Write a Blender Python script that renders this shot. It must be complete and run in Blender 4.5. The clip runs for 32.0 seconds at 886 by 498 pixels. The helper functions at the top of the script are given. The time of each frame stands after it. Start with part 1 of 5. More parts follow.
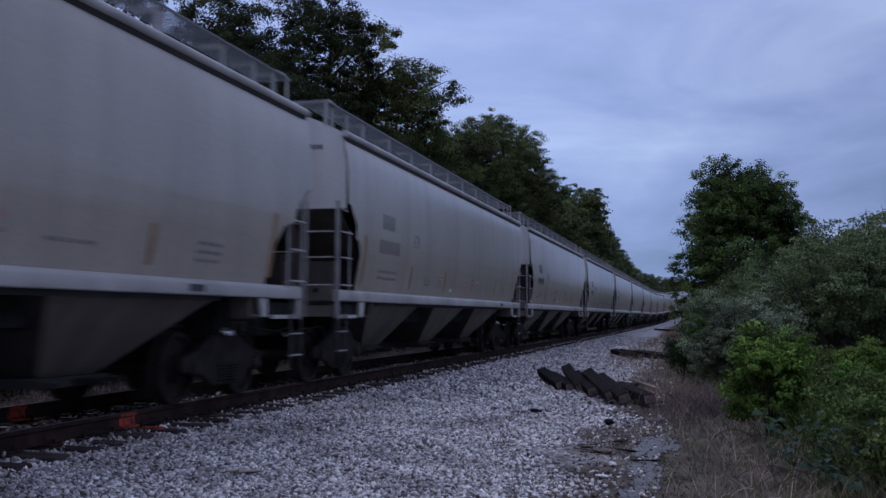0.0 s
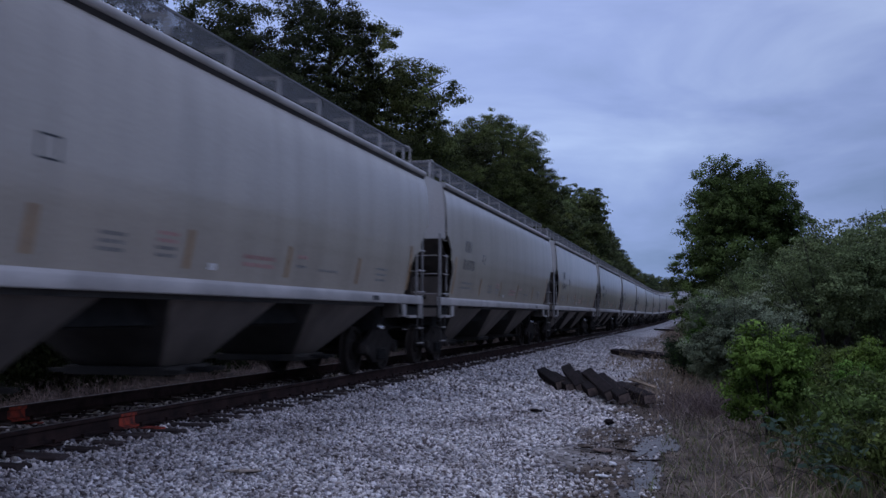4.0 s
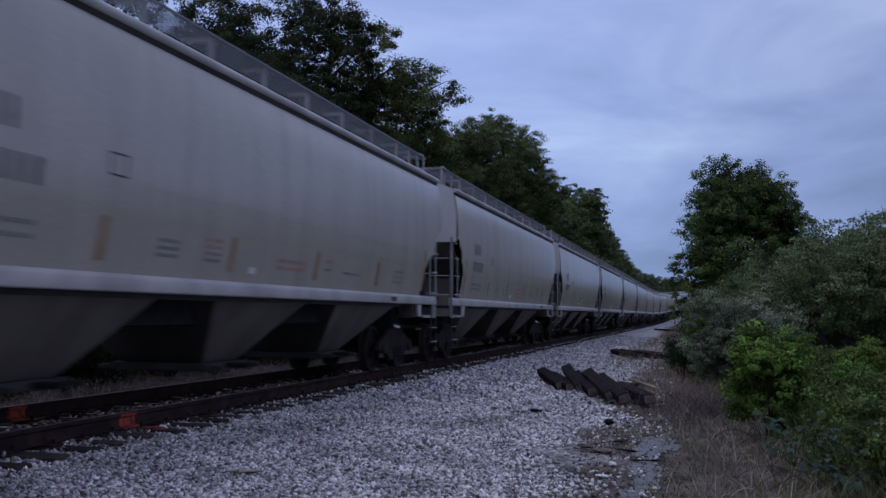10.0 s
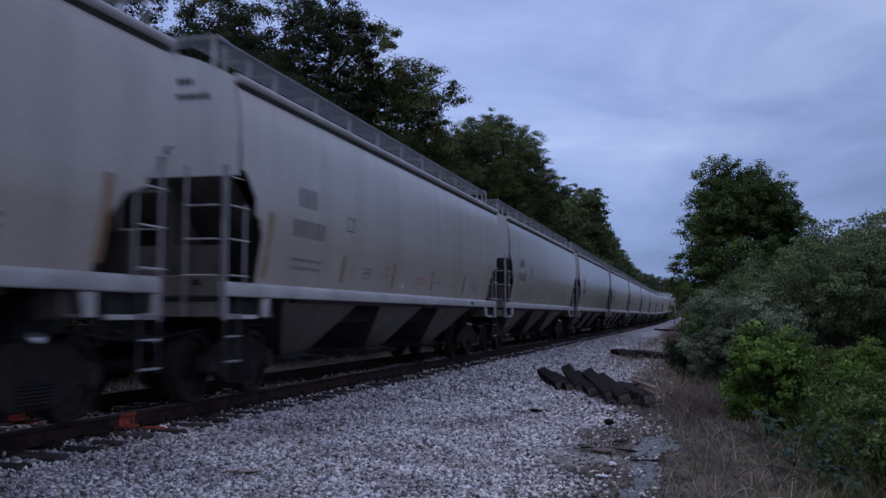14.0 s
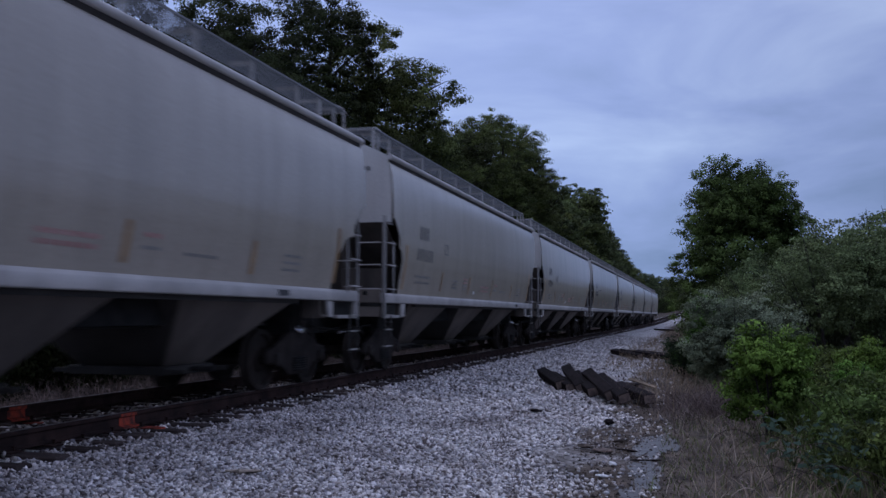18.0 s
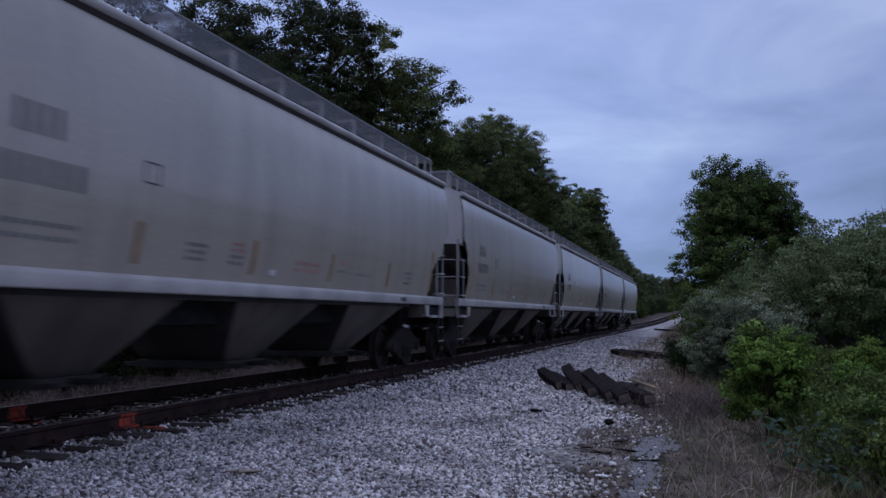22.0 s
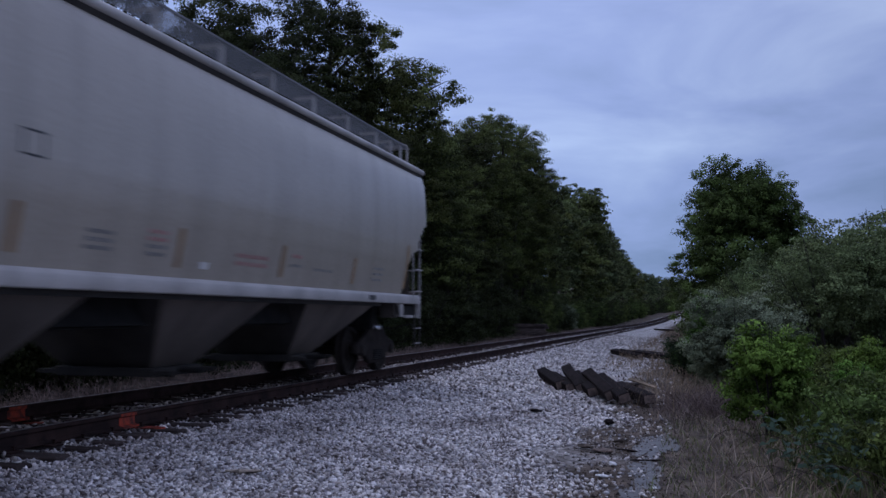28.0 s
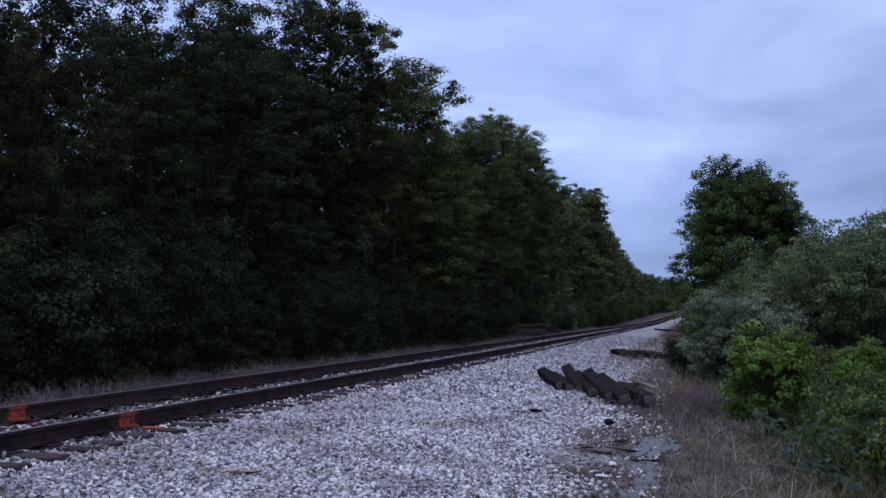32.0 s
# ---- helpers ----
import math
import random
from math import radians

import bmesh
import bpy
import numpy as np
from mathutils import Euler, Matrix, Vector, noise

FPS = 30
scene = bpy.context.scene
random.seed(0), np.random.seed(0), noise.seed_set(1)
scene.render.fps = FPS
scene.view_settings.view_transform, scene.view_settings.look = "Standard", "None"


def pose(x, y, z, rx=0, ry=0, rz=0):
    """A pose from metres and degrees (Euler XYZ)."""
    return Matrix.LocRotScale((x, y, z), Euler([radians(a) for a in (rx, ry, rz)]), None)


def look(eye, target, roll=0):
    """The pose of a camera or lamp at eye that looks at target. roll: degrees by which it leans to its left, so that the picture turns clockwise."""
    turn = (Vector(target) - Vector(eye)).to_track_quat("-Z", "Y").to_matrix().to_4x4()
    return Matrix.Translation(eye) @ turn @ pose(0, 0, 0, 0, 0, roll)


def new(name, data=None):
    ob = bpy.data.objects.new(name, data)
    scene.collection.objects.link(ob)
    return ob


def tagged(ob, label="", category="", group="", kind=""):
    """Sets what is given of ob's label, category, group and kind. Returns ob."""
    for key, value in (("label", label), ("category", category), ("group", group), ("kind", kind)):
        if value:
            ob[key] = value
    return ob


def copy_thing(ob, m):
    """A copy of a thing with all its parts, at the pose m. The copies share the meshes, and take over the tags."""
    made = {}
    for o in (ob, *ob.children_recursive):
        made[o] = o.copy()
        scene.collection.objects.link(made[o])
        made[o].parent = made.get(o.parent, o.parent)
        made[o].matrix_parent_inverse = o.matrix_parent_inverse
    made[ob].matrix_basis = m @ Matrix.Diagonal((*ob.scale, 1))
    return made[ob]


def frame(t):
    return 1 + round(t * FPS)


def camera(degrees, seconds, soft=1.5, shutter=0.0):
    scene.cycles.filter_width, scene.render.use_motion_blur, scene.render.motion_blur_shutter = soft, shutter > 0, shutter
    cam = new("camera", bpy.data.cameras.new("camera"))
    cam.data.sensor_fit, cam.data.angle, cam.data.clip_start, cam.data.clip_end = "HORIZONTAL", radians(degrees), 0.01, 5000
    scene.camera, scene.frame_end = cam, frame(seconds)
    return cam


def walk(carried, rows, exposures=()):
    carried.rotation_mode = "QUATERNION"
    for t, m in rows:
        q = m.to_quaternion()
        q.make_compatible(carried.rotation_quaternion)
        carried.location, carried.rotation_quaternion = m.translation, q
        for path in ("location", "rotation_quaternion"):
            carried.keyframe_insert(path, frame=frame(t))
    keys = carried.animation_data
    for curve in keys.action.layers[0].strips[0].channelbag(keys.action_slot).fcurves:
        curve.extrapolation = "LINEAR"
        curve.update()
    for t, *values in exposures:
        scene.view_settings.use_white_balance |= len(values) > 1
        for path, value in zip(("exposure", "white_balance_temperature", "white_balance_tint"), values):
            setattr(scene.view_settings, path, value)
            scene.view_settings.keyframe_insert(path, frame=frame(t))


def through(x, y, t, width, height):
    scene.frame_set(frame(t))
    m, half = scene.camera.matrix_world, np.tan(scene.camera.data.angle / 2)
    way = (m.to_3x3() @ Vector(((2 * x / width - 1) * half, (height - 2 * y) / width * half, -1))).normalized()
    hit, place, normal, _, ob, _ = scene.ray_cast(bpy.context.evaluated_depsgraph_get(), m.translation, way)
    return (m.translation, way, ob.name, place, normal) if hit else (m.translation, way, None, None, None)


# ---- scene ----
# ---------------------------------------------------------------- camera
YAW, PITCH = radians(14.853), radians(3.905)
EYE = Vector((0.0, 0.0, 1.148))
AIM = Vector((-math.sin(YAW) * math.cos(PITCH), math.cos(YAW) * math.cos(PITCH), math.sin(PITCH)))
cam = camera(49.61, 32.0, soft=1.5, shutter=0.5)
STAND = look(EYE, EYE + AIM * 20, 0.296)
walk(cam, [(0.0, STAND), (32.0, STAND)], exposures=[(0.0, -0.15, 5920, 16), (27.9, -0.15, 5920, 16), (28.9, 0.12, 5920, 16), (29.5, 0.22, 5920, 16), (32.0, 0.22, 5920, 16)])

# ---------------------------------------------------------------- world and sun: a dull evening sky
world = bpy.data.worlds.new("evening_sky")
scene.world = world
world.use_nodes = True
wn, wl = world.node_tree.nodes, world.node_tree.links
wn.clear()
w_out = wn.new("ShaderNodeOutputWorld")
w_bg = wn.new("ShaderNodeBackground")
w_sky = wn.new("ShaderNodeTexSky")
w_sky.sky_type = "NISHITA"
w_sky.sun_disc = False
w_sky.sun_elevation = radians(38)
w_sky.sun_rotation = radians(120)
w_sky.air_density, w_sky.dust_density = 1.0, 2.0
w_gain = wn.new("ShaderNodeVectorMath")
w_gain.operation = "SCALE"
w_gain.inputs["Scale"].default_value = 0.055
w_tc = wn.new("ShaderNodeTexCoord")
w_map = wn.new("ShaderNodeMapping")
w_map.inputs["Scale"].default_value = (1.5, 1.5, 5.6)
w_map.inputs["Location"].default_value = (0.35, 0.1, 0.2)
w_noise = wn.new("ShaderNodeTexNoise")
w_noise.inputs["Scale"].default_value = 1.5
w_noise.inputs["Detail"].default_value = 6.0
w_noise.inputs["Roughness"].default_value = 0.52
w_noise.inputs["Distortion"].default_value = 0.5
w_ramp = wn.new("ShaderNodeValToRGB")
w_ramp.color_ramp.elements[0].position, w_ramp.color_ramp.elements[0].color = 0.34, (0.195, 0.270, 0.415, 1)
w_ramp.color_ramp.elements[1].position, w_ramp.color_ramp.elements[1].color = 0.68, (0.44, 0.54, 0.725, 1)
mid_el = w_ramp.color_ramp.elements.new(0.50)
mid_el.color = (0.295, 0.375, 0.59, 1)
w_mix = wn.new("ShaderNodeMix")
w_mix.data_type = "RGBA"
w_mix.inputs["Factor"].default_value = 0.86
wl.new(w_tc.outputs["Generated"], w_map.inputs["Vector"])
wl.new(w_map.outputs["Vector"], w_noise.inputs["Vector"])
wl.new(w_noise.outputs["Fac"], w_ramp.inputs["Fac"])
wl.new(w_sky.outputs["Color"], w_gain.inputs[0])
wl.new(w_gain.outputs[0], w_mix.inputs["A"])
wl.new(w_ramp.outputs["Color"], w_mix.inputs["B"])
# an overcast sky is brightest and whitest overhead
w_sep = wn.new("ShaderNodeSeparateXYZ")
w_el = wn.new("ShaderNodeMapRange")
w_lift = wn.new("ShaderNodeMix")
w_lift.data_type = "RGBA"
w_lift.inputs["A"].default_value, w_lift.inputs["B"].default_value = (1.10, 1.18, 1.25, 1), (2.42, 2.13, 2.03, 1)
w_mul = wn.new("ShaderNodeMix")
w_mul.data_type, w_mul.blend_type = "RGBA", "MULTIPLY"
w_mul.clamp_result = False
w_mul.inputs["Factor"].default_value = 1.0
wl.new(w_tc.outputs["Generated"], w_sep.inputs[0])
wl.new(w_sep.outputs["Z"], w_el.inputs["Value"])
wl.new(w_el.outputs["Result"], w_lift.inputs["Factor"])
wl.new(w_mix.outputs["Result"], w_mul.inputs["A"])
wl.new(w_lift.outputs["Result"], w_mul.inputs["B"])
# the cloud bank grows heavier towards the east
w_east = wn.new("ShaderNodeMapRange")
w_east.interpolation_type = "SMOOTHSTEP"
w_east.inputs["From Min"].default_value, w_east.inputs["From Max"].default_value = -0.22, 0.22
w_east.inputs["To Min"].default_value, w_east.inputs["To Max"].default_value = 1.0, 0.80
w_dim = wn.new("ShaderNodeVectorMath")
w_dim.operation = "SCALE"
wl.new(w_sep.outputs["X"], w_east.inputs["Value"])
wl.new(w_mul.outputs["Result"], w_dim.inputs[0])
wl.new(w_east.outputs["Result"], w_dim.inputs["Scale"])
wl.new(w_dim.outputs[0], w_bg.inputs["Color"])
w_bg.inputs["Strength"].default_value = 1.0
wl.new(w_bg.outputs["Background"], w_out.inputs["Surface"])

sun = new("sun", bpy.data.lights.new("sun", "SUN"))
sun.data.energy = 0.9
sun.data.angle = radians(60)
sun.data.color = (1.0, 0.96, 0.92)
sun.matrix_world = look((-52, 62, 70), (0, 40, 0))

# ---------------------------------------------------------------- materials


def material(name, col, col2=None, rough=0.8, metal=0.0, scale=3.0, fine=60.0, bump=0.25, depth=0.01,
             rnd=0.12, island=0.0, stretch=(1, 1, 1), spec=0.35, lo=0.35, hi=0.65):
    """A worn surface: two colours by a coarse noise, a fine grain, relief, and a tint of its own for each piece."""
    m = bpy.data.materials.new(name)
    m.use_nodes = True
    n, l = m.node_tree.nodes, m.node_tree.links
    b = n["Principled BSDF"]
    col2 = col2 or tuple(c * 0.65 for c in col)
    tc, info = n.new("ShaderNodeTexCoord"), n.new("ShaderNodeObjectInfo")
    shift = n.new("ShaderNodeVectorMath")
    shift.operation = "MULTIPLY_ADD"
    shift.inputs[1].default_value = stretch
    push = n.new("ShaderNodeVectorMath")
    push.operation = "SCALE"
    push.inputs[0].default_value = (37.0, 53.0, 29.0)
    l.new(info.outputs["Random"], push.inputs["Scale"])
    l.new(tc.outputs["Object"], shift.inputs[0])
    l.new(push.outputs[0], shift.inputs[2])
    a, f = n.new("ShaderNodeTexNoise"), n.new("ShaderNodeTexNoise")
    a.inputs["Scale"].default_value, a.inputs["Detail"].default_value = scale, 5.0
    f.inputs["Scale"].default_value, f.inputs["Detail"].default_value = fine, 3.0
    l.new(shift.outputs[0], a.inputs["Vector"])
    l.new(tc.outputs["Object"], f.inputs["Vector"])
    ramp = n.new("ShaderNodeMapRange")
    ramp.inputs["From Min"].default_value, ramp.inputs["From Max"].default_value = lo, hi
    l.new(a.outputs["Fac"], ramp.inputs["Value"])
    mix = n.new("ShaderNodeMix")
    mix.data_type = "RGBA"
    mix.inputs["A"].default_value, mix.inputs["B"].default_value = (*col, 1), (*col2, 1)
    l.new(ramp.outputs["Result"], mix.inputs["Factor"])
    hsv = n.new("ShaderNodeHueSaturation")
    l.new(mix.outputs["Result"], hsv.inputs["Color"])
    val = n.new("ShaderNodeMath")
    val.operation = "MULTIPLY_ADD"
    if island:
        geo = n.new("ShaderNodeNewGeometry")
        l.new(geo.outputs["Random Per Island"], val.inputs[0])
    else:
        l.new(info.outputs["Random"], val.inputs[0])
    span = island or rnd
    val.inputs[1].default_value, val.inputs[2].default_value = 2 * span, 1.0 - span
    grain = n.new("ShaderNodeMath")
    grain.operation = "MULTIPLY_ADD"
    grain.inputs[1].default_value, grain.inputs[2].default_value = 0.4, 0.8
    l.new(f.outputs["Fac"], grain.inputs[0])
    both = n.new("ShaderNodeMath")
    both.operation = "MULTIPLY"
    l.new(val.outputs[0], both.inputs[0])
    l.new(grain.outputs[0], both.inputs[1])
    l.new(both.outputs[0], hsv.inputs["Value"])
    l.new(hsv.outputs["Color"], b.inputs["Base Color"])
    b.inputs["Roughness"].default_value = rough
    b.inputs["Metallic"].default_value = metal
    b.inputs["Specular IOR Level"].default_value = spec
    if bump:
        bp = n.new("ShaderNodeBump")
        bp.inputs["Strength"].default_value, bp.inputs["Distance"].default_value = bump, depth
        l.new(f.outputs["Fac"], bp.inputs["Height"])
        l.new(bp.outputs["Normal"], b.inputs["Normal"])
    return m


def ground_material():
    """Crushed stone near the track, then dirt and dead grass, by the distance from the track's middle."""
    m = bpy.data.materials.new("trackside_ground")
    m.use_nodes = True
    n, l = m.node_tree.nodes, m.node_tree.links
    b = n["Principled BSDF"]
    tc = n.new("ShaderNodeTexCoord")
    at = n.new("ShaderNodeAttribute")
    at.attribute_name = "off_track"
    edge = n.new("ShaderNodeTexNoise")
    edge.inputs["Scale"].default_value, edge.inputs["Detail"].default_value = 0.9, 6.0
    l.new(tc.outputs["Object"], edge.inputs["Vector"])
    wob = n.new("ShaderNodeMath")
    wob.operation = "MULTIPLY_ADD"
    wob.inputs[1].default_value = 2.4
    l.new(edge.outputs["Fac"], wob.inputs[0])
    l.new(at.outputs["Fac"], wob.inputs[2])
    right = n.new("ShaderNodeMapRange")
    right.inputs["From Min"].default_value, right.inputs["From Max"].default_value = 6.55, 7.15
    l.new(wob.outputs[0], right.inputs["Value"])
    left = n.new("ShaderNodeMapRange")
    left.inputs["From Min"].default_value, left.inputs["From Max"].default_value = -1.5, -2.3
    l.new(wob.outputs[0], left.inputs["Value"])
    dirt = n.new("ShaderNodeMath")
    dirt.operation = "MAXIMUM"
    l.new(right.outputs["Result"], dirt.inputs[0])
    l.new(left.outputs["Result"], dirt.inputs[1])
    cell = n.new("ShaderNodeTexVoronoi")
    cell.inputs["Scale"].default_value = 15.0
    l.new(tc.outputs["Object"], cell.inputs["Vector"])
    stone = n.new("ShaderNodeValToRGB")
    stone.color_ramp.elements[0].color = (0.24, 0.228, 0.225, 1)
    stone.color_ramp.elements[1].color = (0.68, 0.65, 0.63, 1)
    sep = n.new("ShaderNodeSeparateColor")
    l.new(cell.outputs["Color"], sep.inputs[0])
    l.new(sep.outputs[0], stone.inputs["Fac"])
    gap = n.new("ShaderNodeMapRange")
    gap.inputs["From Min"].default_value, gap.inputs["From Max"].default_value = 0.7, 0.35
    gap.inputs["To Min"].default_value = 0.45
    l.new(cell.outputs["Distance"], gap.inputs["Value"])
    dark = n.new("ShaderNodeMix")
    dark.data_type, dark.blend_type = "RGBA", "MULTIPLY"
    dark.inputs["Factor"].default_value = 1.0
    l.new(stone.outputs["Color"], dark.inputs["A"])
    l.new(gap.outputs["Result"], dark.inputs["B"])
    soil_n = n.new("ShaderNodeTexNoise")
    soil_n.inputs["Scale"].default_value, soil_n.inputs["Detail"].default_value = 2.5, 8.0
    l.new(tc.outputs["Object"], soil_n.inputs["Vector"])
    soil = n.new("ShaderNodeValToRGB")
    soil.color_ramp.elements[0].position, soil.color_ramp.elements[0].color = 0.38, (0.040, 0.031, 0.024, 1)
    soil.color_ramp.elements[1].position, soil.color_ramp.elements[1].color = 0.70, (0.150, 0.116, 0.088, 1)
    l.new(soil_n.outputs["Fac"], soil.inputs["Fac"])
    mix = n.new("ShaderNodeMix")
    mix.data_type = "RGBA"
    l.new(dirt.outputs[0], mix.inputs["Factor"])
    l.new(dark.outputs["Result"], mix.inputs["A"])
    l.new(soil.outputs["Color"], mix.inputs["B"])
    l.new(mix.outputs["Result"], b.inputs["Base Color"])
    b.inputs["Roughness"].default_value = 0.92
    b.inputs["Specular IOR Level"].default_value = 0.2
    bp = n.new("ShaderNodeBump")
    bp.inputs["Strength"].default_value, bp.inputs["Distance"].default_value = 0.7, 0.03
    l.new(cell.outputs["Distance"], bp.inputs["Height"])
    bp.invert = True
    l.new(bp.outputs["Normal"], b.inputs["Normal"])
    return m


M_GROUND = ground_material()


def stone_material(name="crushed_limestone", tone=(1.0, 1.0, 1.0)):
    """Each chip has its own shade, from dark grey to nearly white."""
    m = material(name, (0.5, 0.5, 0.5), (0.4, 0.4, 0.4), rough=0.9, scale=9, fine=70, bump=0.3)
    n, l = m.node_tree.nodes, m.node_tree.links
    geo, ramp, mul = n.new("ShaderNodeNewGeometry"), n.new("ShaderNodeValToRGB"), n.new("ShaderNodeMix")
    r = ramp.color_ramp
    tint = lambda a, b, c: (a * tone[0], b * tone[1], c * tone[2], 1)
    r.elements[0].color, r.elements[1].color = tint(0.09, 0.078, 0.082), tint(0.90, 0.86, 0.84)
    for p, c in ((0.14, tint(0.15, 0.125, 0.115)), (0.28, tint(0.25, 0.245, 0.265)), (0.42, tint(0.42, 0.385, 0.35)), (0.58, tint(0.47, 0.475, 0.50)), (0.74, tint(0.68, 0.645, 0.615)), (0.88, tint(0.80, 0.79, 0.80))):
        r.elements.new(p).color = c
    l.new(geo.outputs["Random Per Island"], ramp.inputs["Fac"])
    grain = n.new("ShaderNodeTexNoise")
    grain.inputs["Scale"].default_value, grain.inputs["Detail"].default_value = 45.0, 4.0
    tc = n.new("ShaderNodeTexCoord")
    l.new(tc.outputs["Object"], grain.inputs["Vector"])
    span = n.new("ShaderNodeMapRange")
    span.inputs["To Min"].default_value, span.inputs["To Max"].default_value = 0.6, 1.3
    l.new(grain.outputs["Fac"], span.inputs["Value"])
    mul.data_type, mul.blend_type = "RGBA", "MULTIPLY"
    mul.inputs["Factor"].default_value = 1.0
    l.new(ramp.outputs["Color"], mul.inputs["A"])
    l.new(span.outputs["Result"], mul.inputs["B"])
    # patches of dust and rust washed over the bed
    bed, soil, wash = n.new("ShaderNodeTexNoise"), n.new("ShaderNodeValToRGB"), n.new("ShaderNodeMix")
    bed.inputs["Scale"].default_value, bed.inputs["Detail"].default_value = 0.9, 7.0
    l.new(tc.outputs["Object"], bed.inputs["Vector"])
    soil.color_ramp.elements[0].position, soil.color_ramp.elements[0].color = 0.36, (0.74, 0.72, 0.72, 1)
    soil.color_ramp.elements[1].position, soil.color_ramp.elements[1].color = 0.56, (1.14, 1.14, 1.14, 1)
    l.new(bed.outputs["Fac"], soil.inputs["Fac"])
    wash.data_type, wash.blend_type = "RGBA", "MULTIPLY"
    wash.inputs["Factor"].default_value = 1.0
    l.new(mul.outputs["Result"], wash.inputs["A"])
    l.new(soil.outputs["Color"], wash.inputs["B"])
    l.new(wash.outputs["Result"], n["Principled BSDF"].inputs["Base Color"])
    return m


M_STONE = stone_material(tone=(1.0, 0.975, 0.955))
M_DUSTY = stone_material("dusty_limestone", (0.80, 0.765, 0.745))
M_FOULED = stone_material("fouled_ballast", (0.84, 0.78, 0.74))
M_RAIL = material("rusty_rail", (0.048, 0.028, 0.024), (0.020, 0.013, 0.012), rough=0.9, metal=0.0, spec=0.12, scale=4, fine=80)
M_RAILTOP = material("worn_rail_head", (0.32, 0.31, 0.32), (0.20, 0.18, 0.18), rough=0.35, metal=0.9, scale=3, fine=50, bump=0.05)
M_TIE = material("weathered_tie", (0.068, 0.052, 0.048), (0.030, 0.023, 0.022), rough=0.9, scale=5, fine=45, stretch=(0.4, 5, 5), bump=0.6, rnd=0.3, spec=0.1)
M_OLDTIE = material("creosoted_old_tie", (0.018, 0.013, 0.013), (0.008, 0.006, 0.006), rough=0.85, scale=4, fine=40, stretch=(0.5, 4, 4), bump=0.7, rnd=0.25, spec=0.06)
M_GREYTIE = material("bleached_old_tie", (0.115, 0.092, 0.084), (0.05, 0.040, 0.036), rough=0.9, scale=4, fine=40, stretch=(0.5, 4, 4), bump=0.7, rnd=0.4, spec=0.06)
M_TIEEND = material("bare_tie_wood", (0.20, 0.15, 0.12), (0.09, 0.065, 0.055), rough=0.9, scale=9, fine=60, bump=0.5)
M_ORANGE = material("orange_marking_paint", (0.42, 0.058, 0.026), (0.09, 0.026, 0.020), rough=0.75, scale=11, fine=60)
M_PAINT = material("grey_car_paint", (0.420, 0.374, 0.312), (0.360, 0.321, 0.268), spec=0.9, rough=0.25, scale=1.2, fine=25, stretch=(1.6, 1.6, 0.25), bump=0.05, depth=0.004, rnd=0.06, lo=0.42, hi=0.72)
# side grey, lightened to make up for the shade between the cars
M_END_LIFT = material("shade_lifted_end_paint", (0.56, 0.540, 0.508), (0.48, 0.460, 0.432), spec=0.5, rough=0.45, scale=1.4, fine=25, stretch=(1.6, 1.6, 0.25), bump=0.05, depth=0.004, rnd=0.06)
M_ROOF = material("grey_roof_paint", (0.40, 0.40, 0.39), (0.30, 0.30, 0.29), rough=0.6, scale=2, fine=30, bump=0.08, depth=0.004, rnd=0.05)
M_SILL = material("pale_sill_paint", (0.48, 0.456, 0.432), (0.335, 0.316, 0.298), rough=0.5, scale=1.5, fine=30, bump=0.08, depth=0.003, rnd=0.05)
# darker than the car paint by dust and by shade put into the colour
M_HOPPER = material("dusty_shaded_hopper_steel", (0.20, 0.170, 0.146), (0.125, 0.106, 0.090), rough=0.75, scale=1.6, fine=25, stretch=(1, 1, 0.5), bump=0.15, rnd=0.1)
# dust, with the shade of the car ends put into the colour
M_SLOPE = material("dusty_shaded_slope_sheet", (0.10, 0.084, 0.072), (0.055, 0.046, 0.040), rough=0.8, scale=2, fine=25, stretch=(1, 1, 0.5), bump=0.12, rnd=0.15)
# grime, and shade under and between parts put into the colour
M_GRIME_SHADE = material("grimy_shaded_steel", (0.045, 0.040, 0.036), (0.024, 0.022, 0.020), rough=0.85, scale=2, fine=25, bump=0.15)
M_BLACK = material("black_steel", (0.030, 0.029, 0.028), (0.016, 0.016, 0.016), rough=0.75, scale=5, fine=40, spec=0.12)
M_TRUCK = material("rusty_truck_casting", (0.034, 0.029, 0.026), (0.017, 0.014, 0.013), rough=0.85, scale=5, fine=35, spec=0.1)
M_WHEEL = material("wheel_steel", (0.036, 0.029, 0.025), (0.018, 0.015, 0.013), rough=0.7, scale=6, fine=40, spec=0.15)
M_CHROME = material("bright_worn_steel", (0.86, 0.86, 0.88), (0.75, 0.75, 0.77), rough=0.22, scale=8, fine=40, metal=0.8, bump=0.03)
M_LADDER = material("grey_ladder_paint", (0.33, 0.315, 0.30), (0.22, 0.21, 0.20), rough=0.55, scale=4, fine=40, bump=0.05)
M_REFLECT = material("yellow_reflector", (0.30, 0.185, 0.085), (0.22, 0.132, 0.065), rough=0.5, scale=5, fine=40, bump=0.05)
M_INK = material("black_stencil_paint", (0.035, 0.036, 0.037), (0.09, 0.09, 0.09), rough=0.6, scale=12, fine=50, bump=0)
M_FAINT = material("faded_black_stencil_paint", (0.17, 0.165, 0.16), (0.22, 0.21, 0.20), rough=0.6, scale=12, fine=50, bump=0)
M_RED = material("faded_red_stencil_paint", (0.36, 0.17, 0.15), (0.42, 0.26, 0.24), rough=0.6, scale=12, fine=50, bump=0)
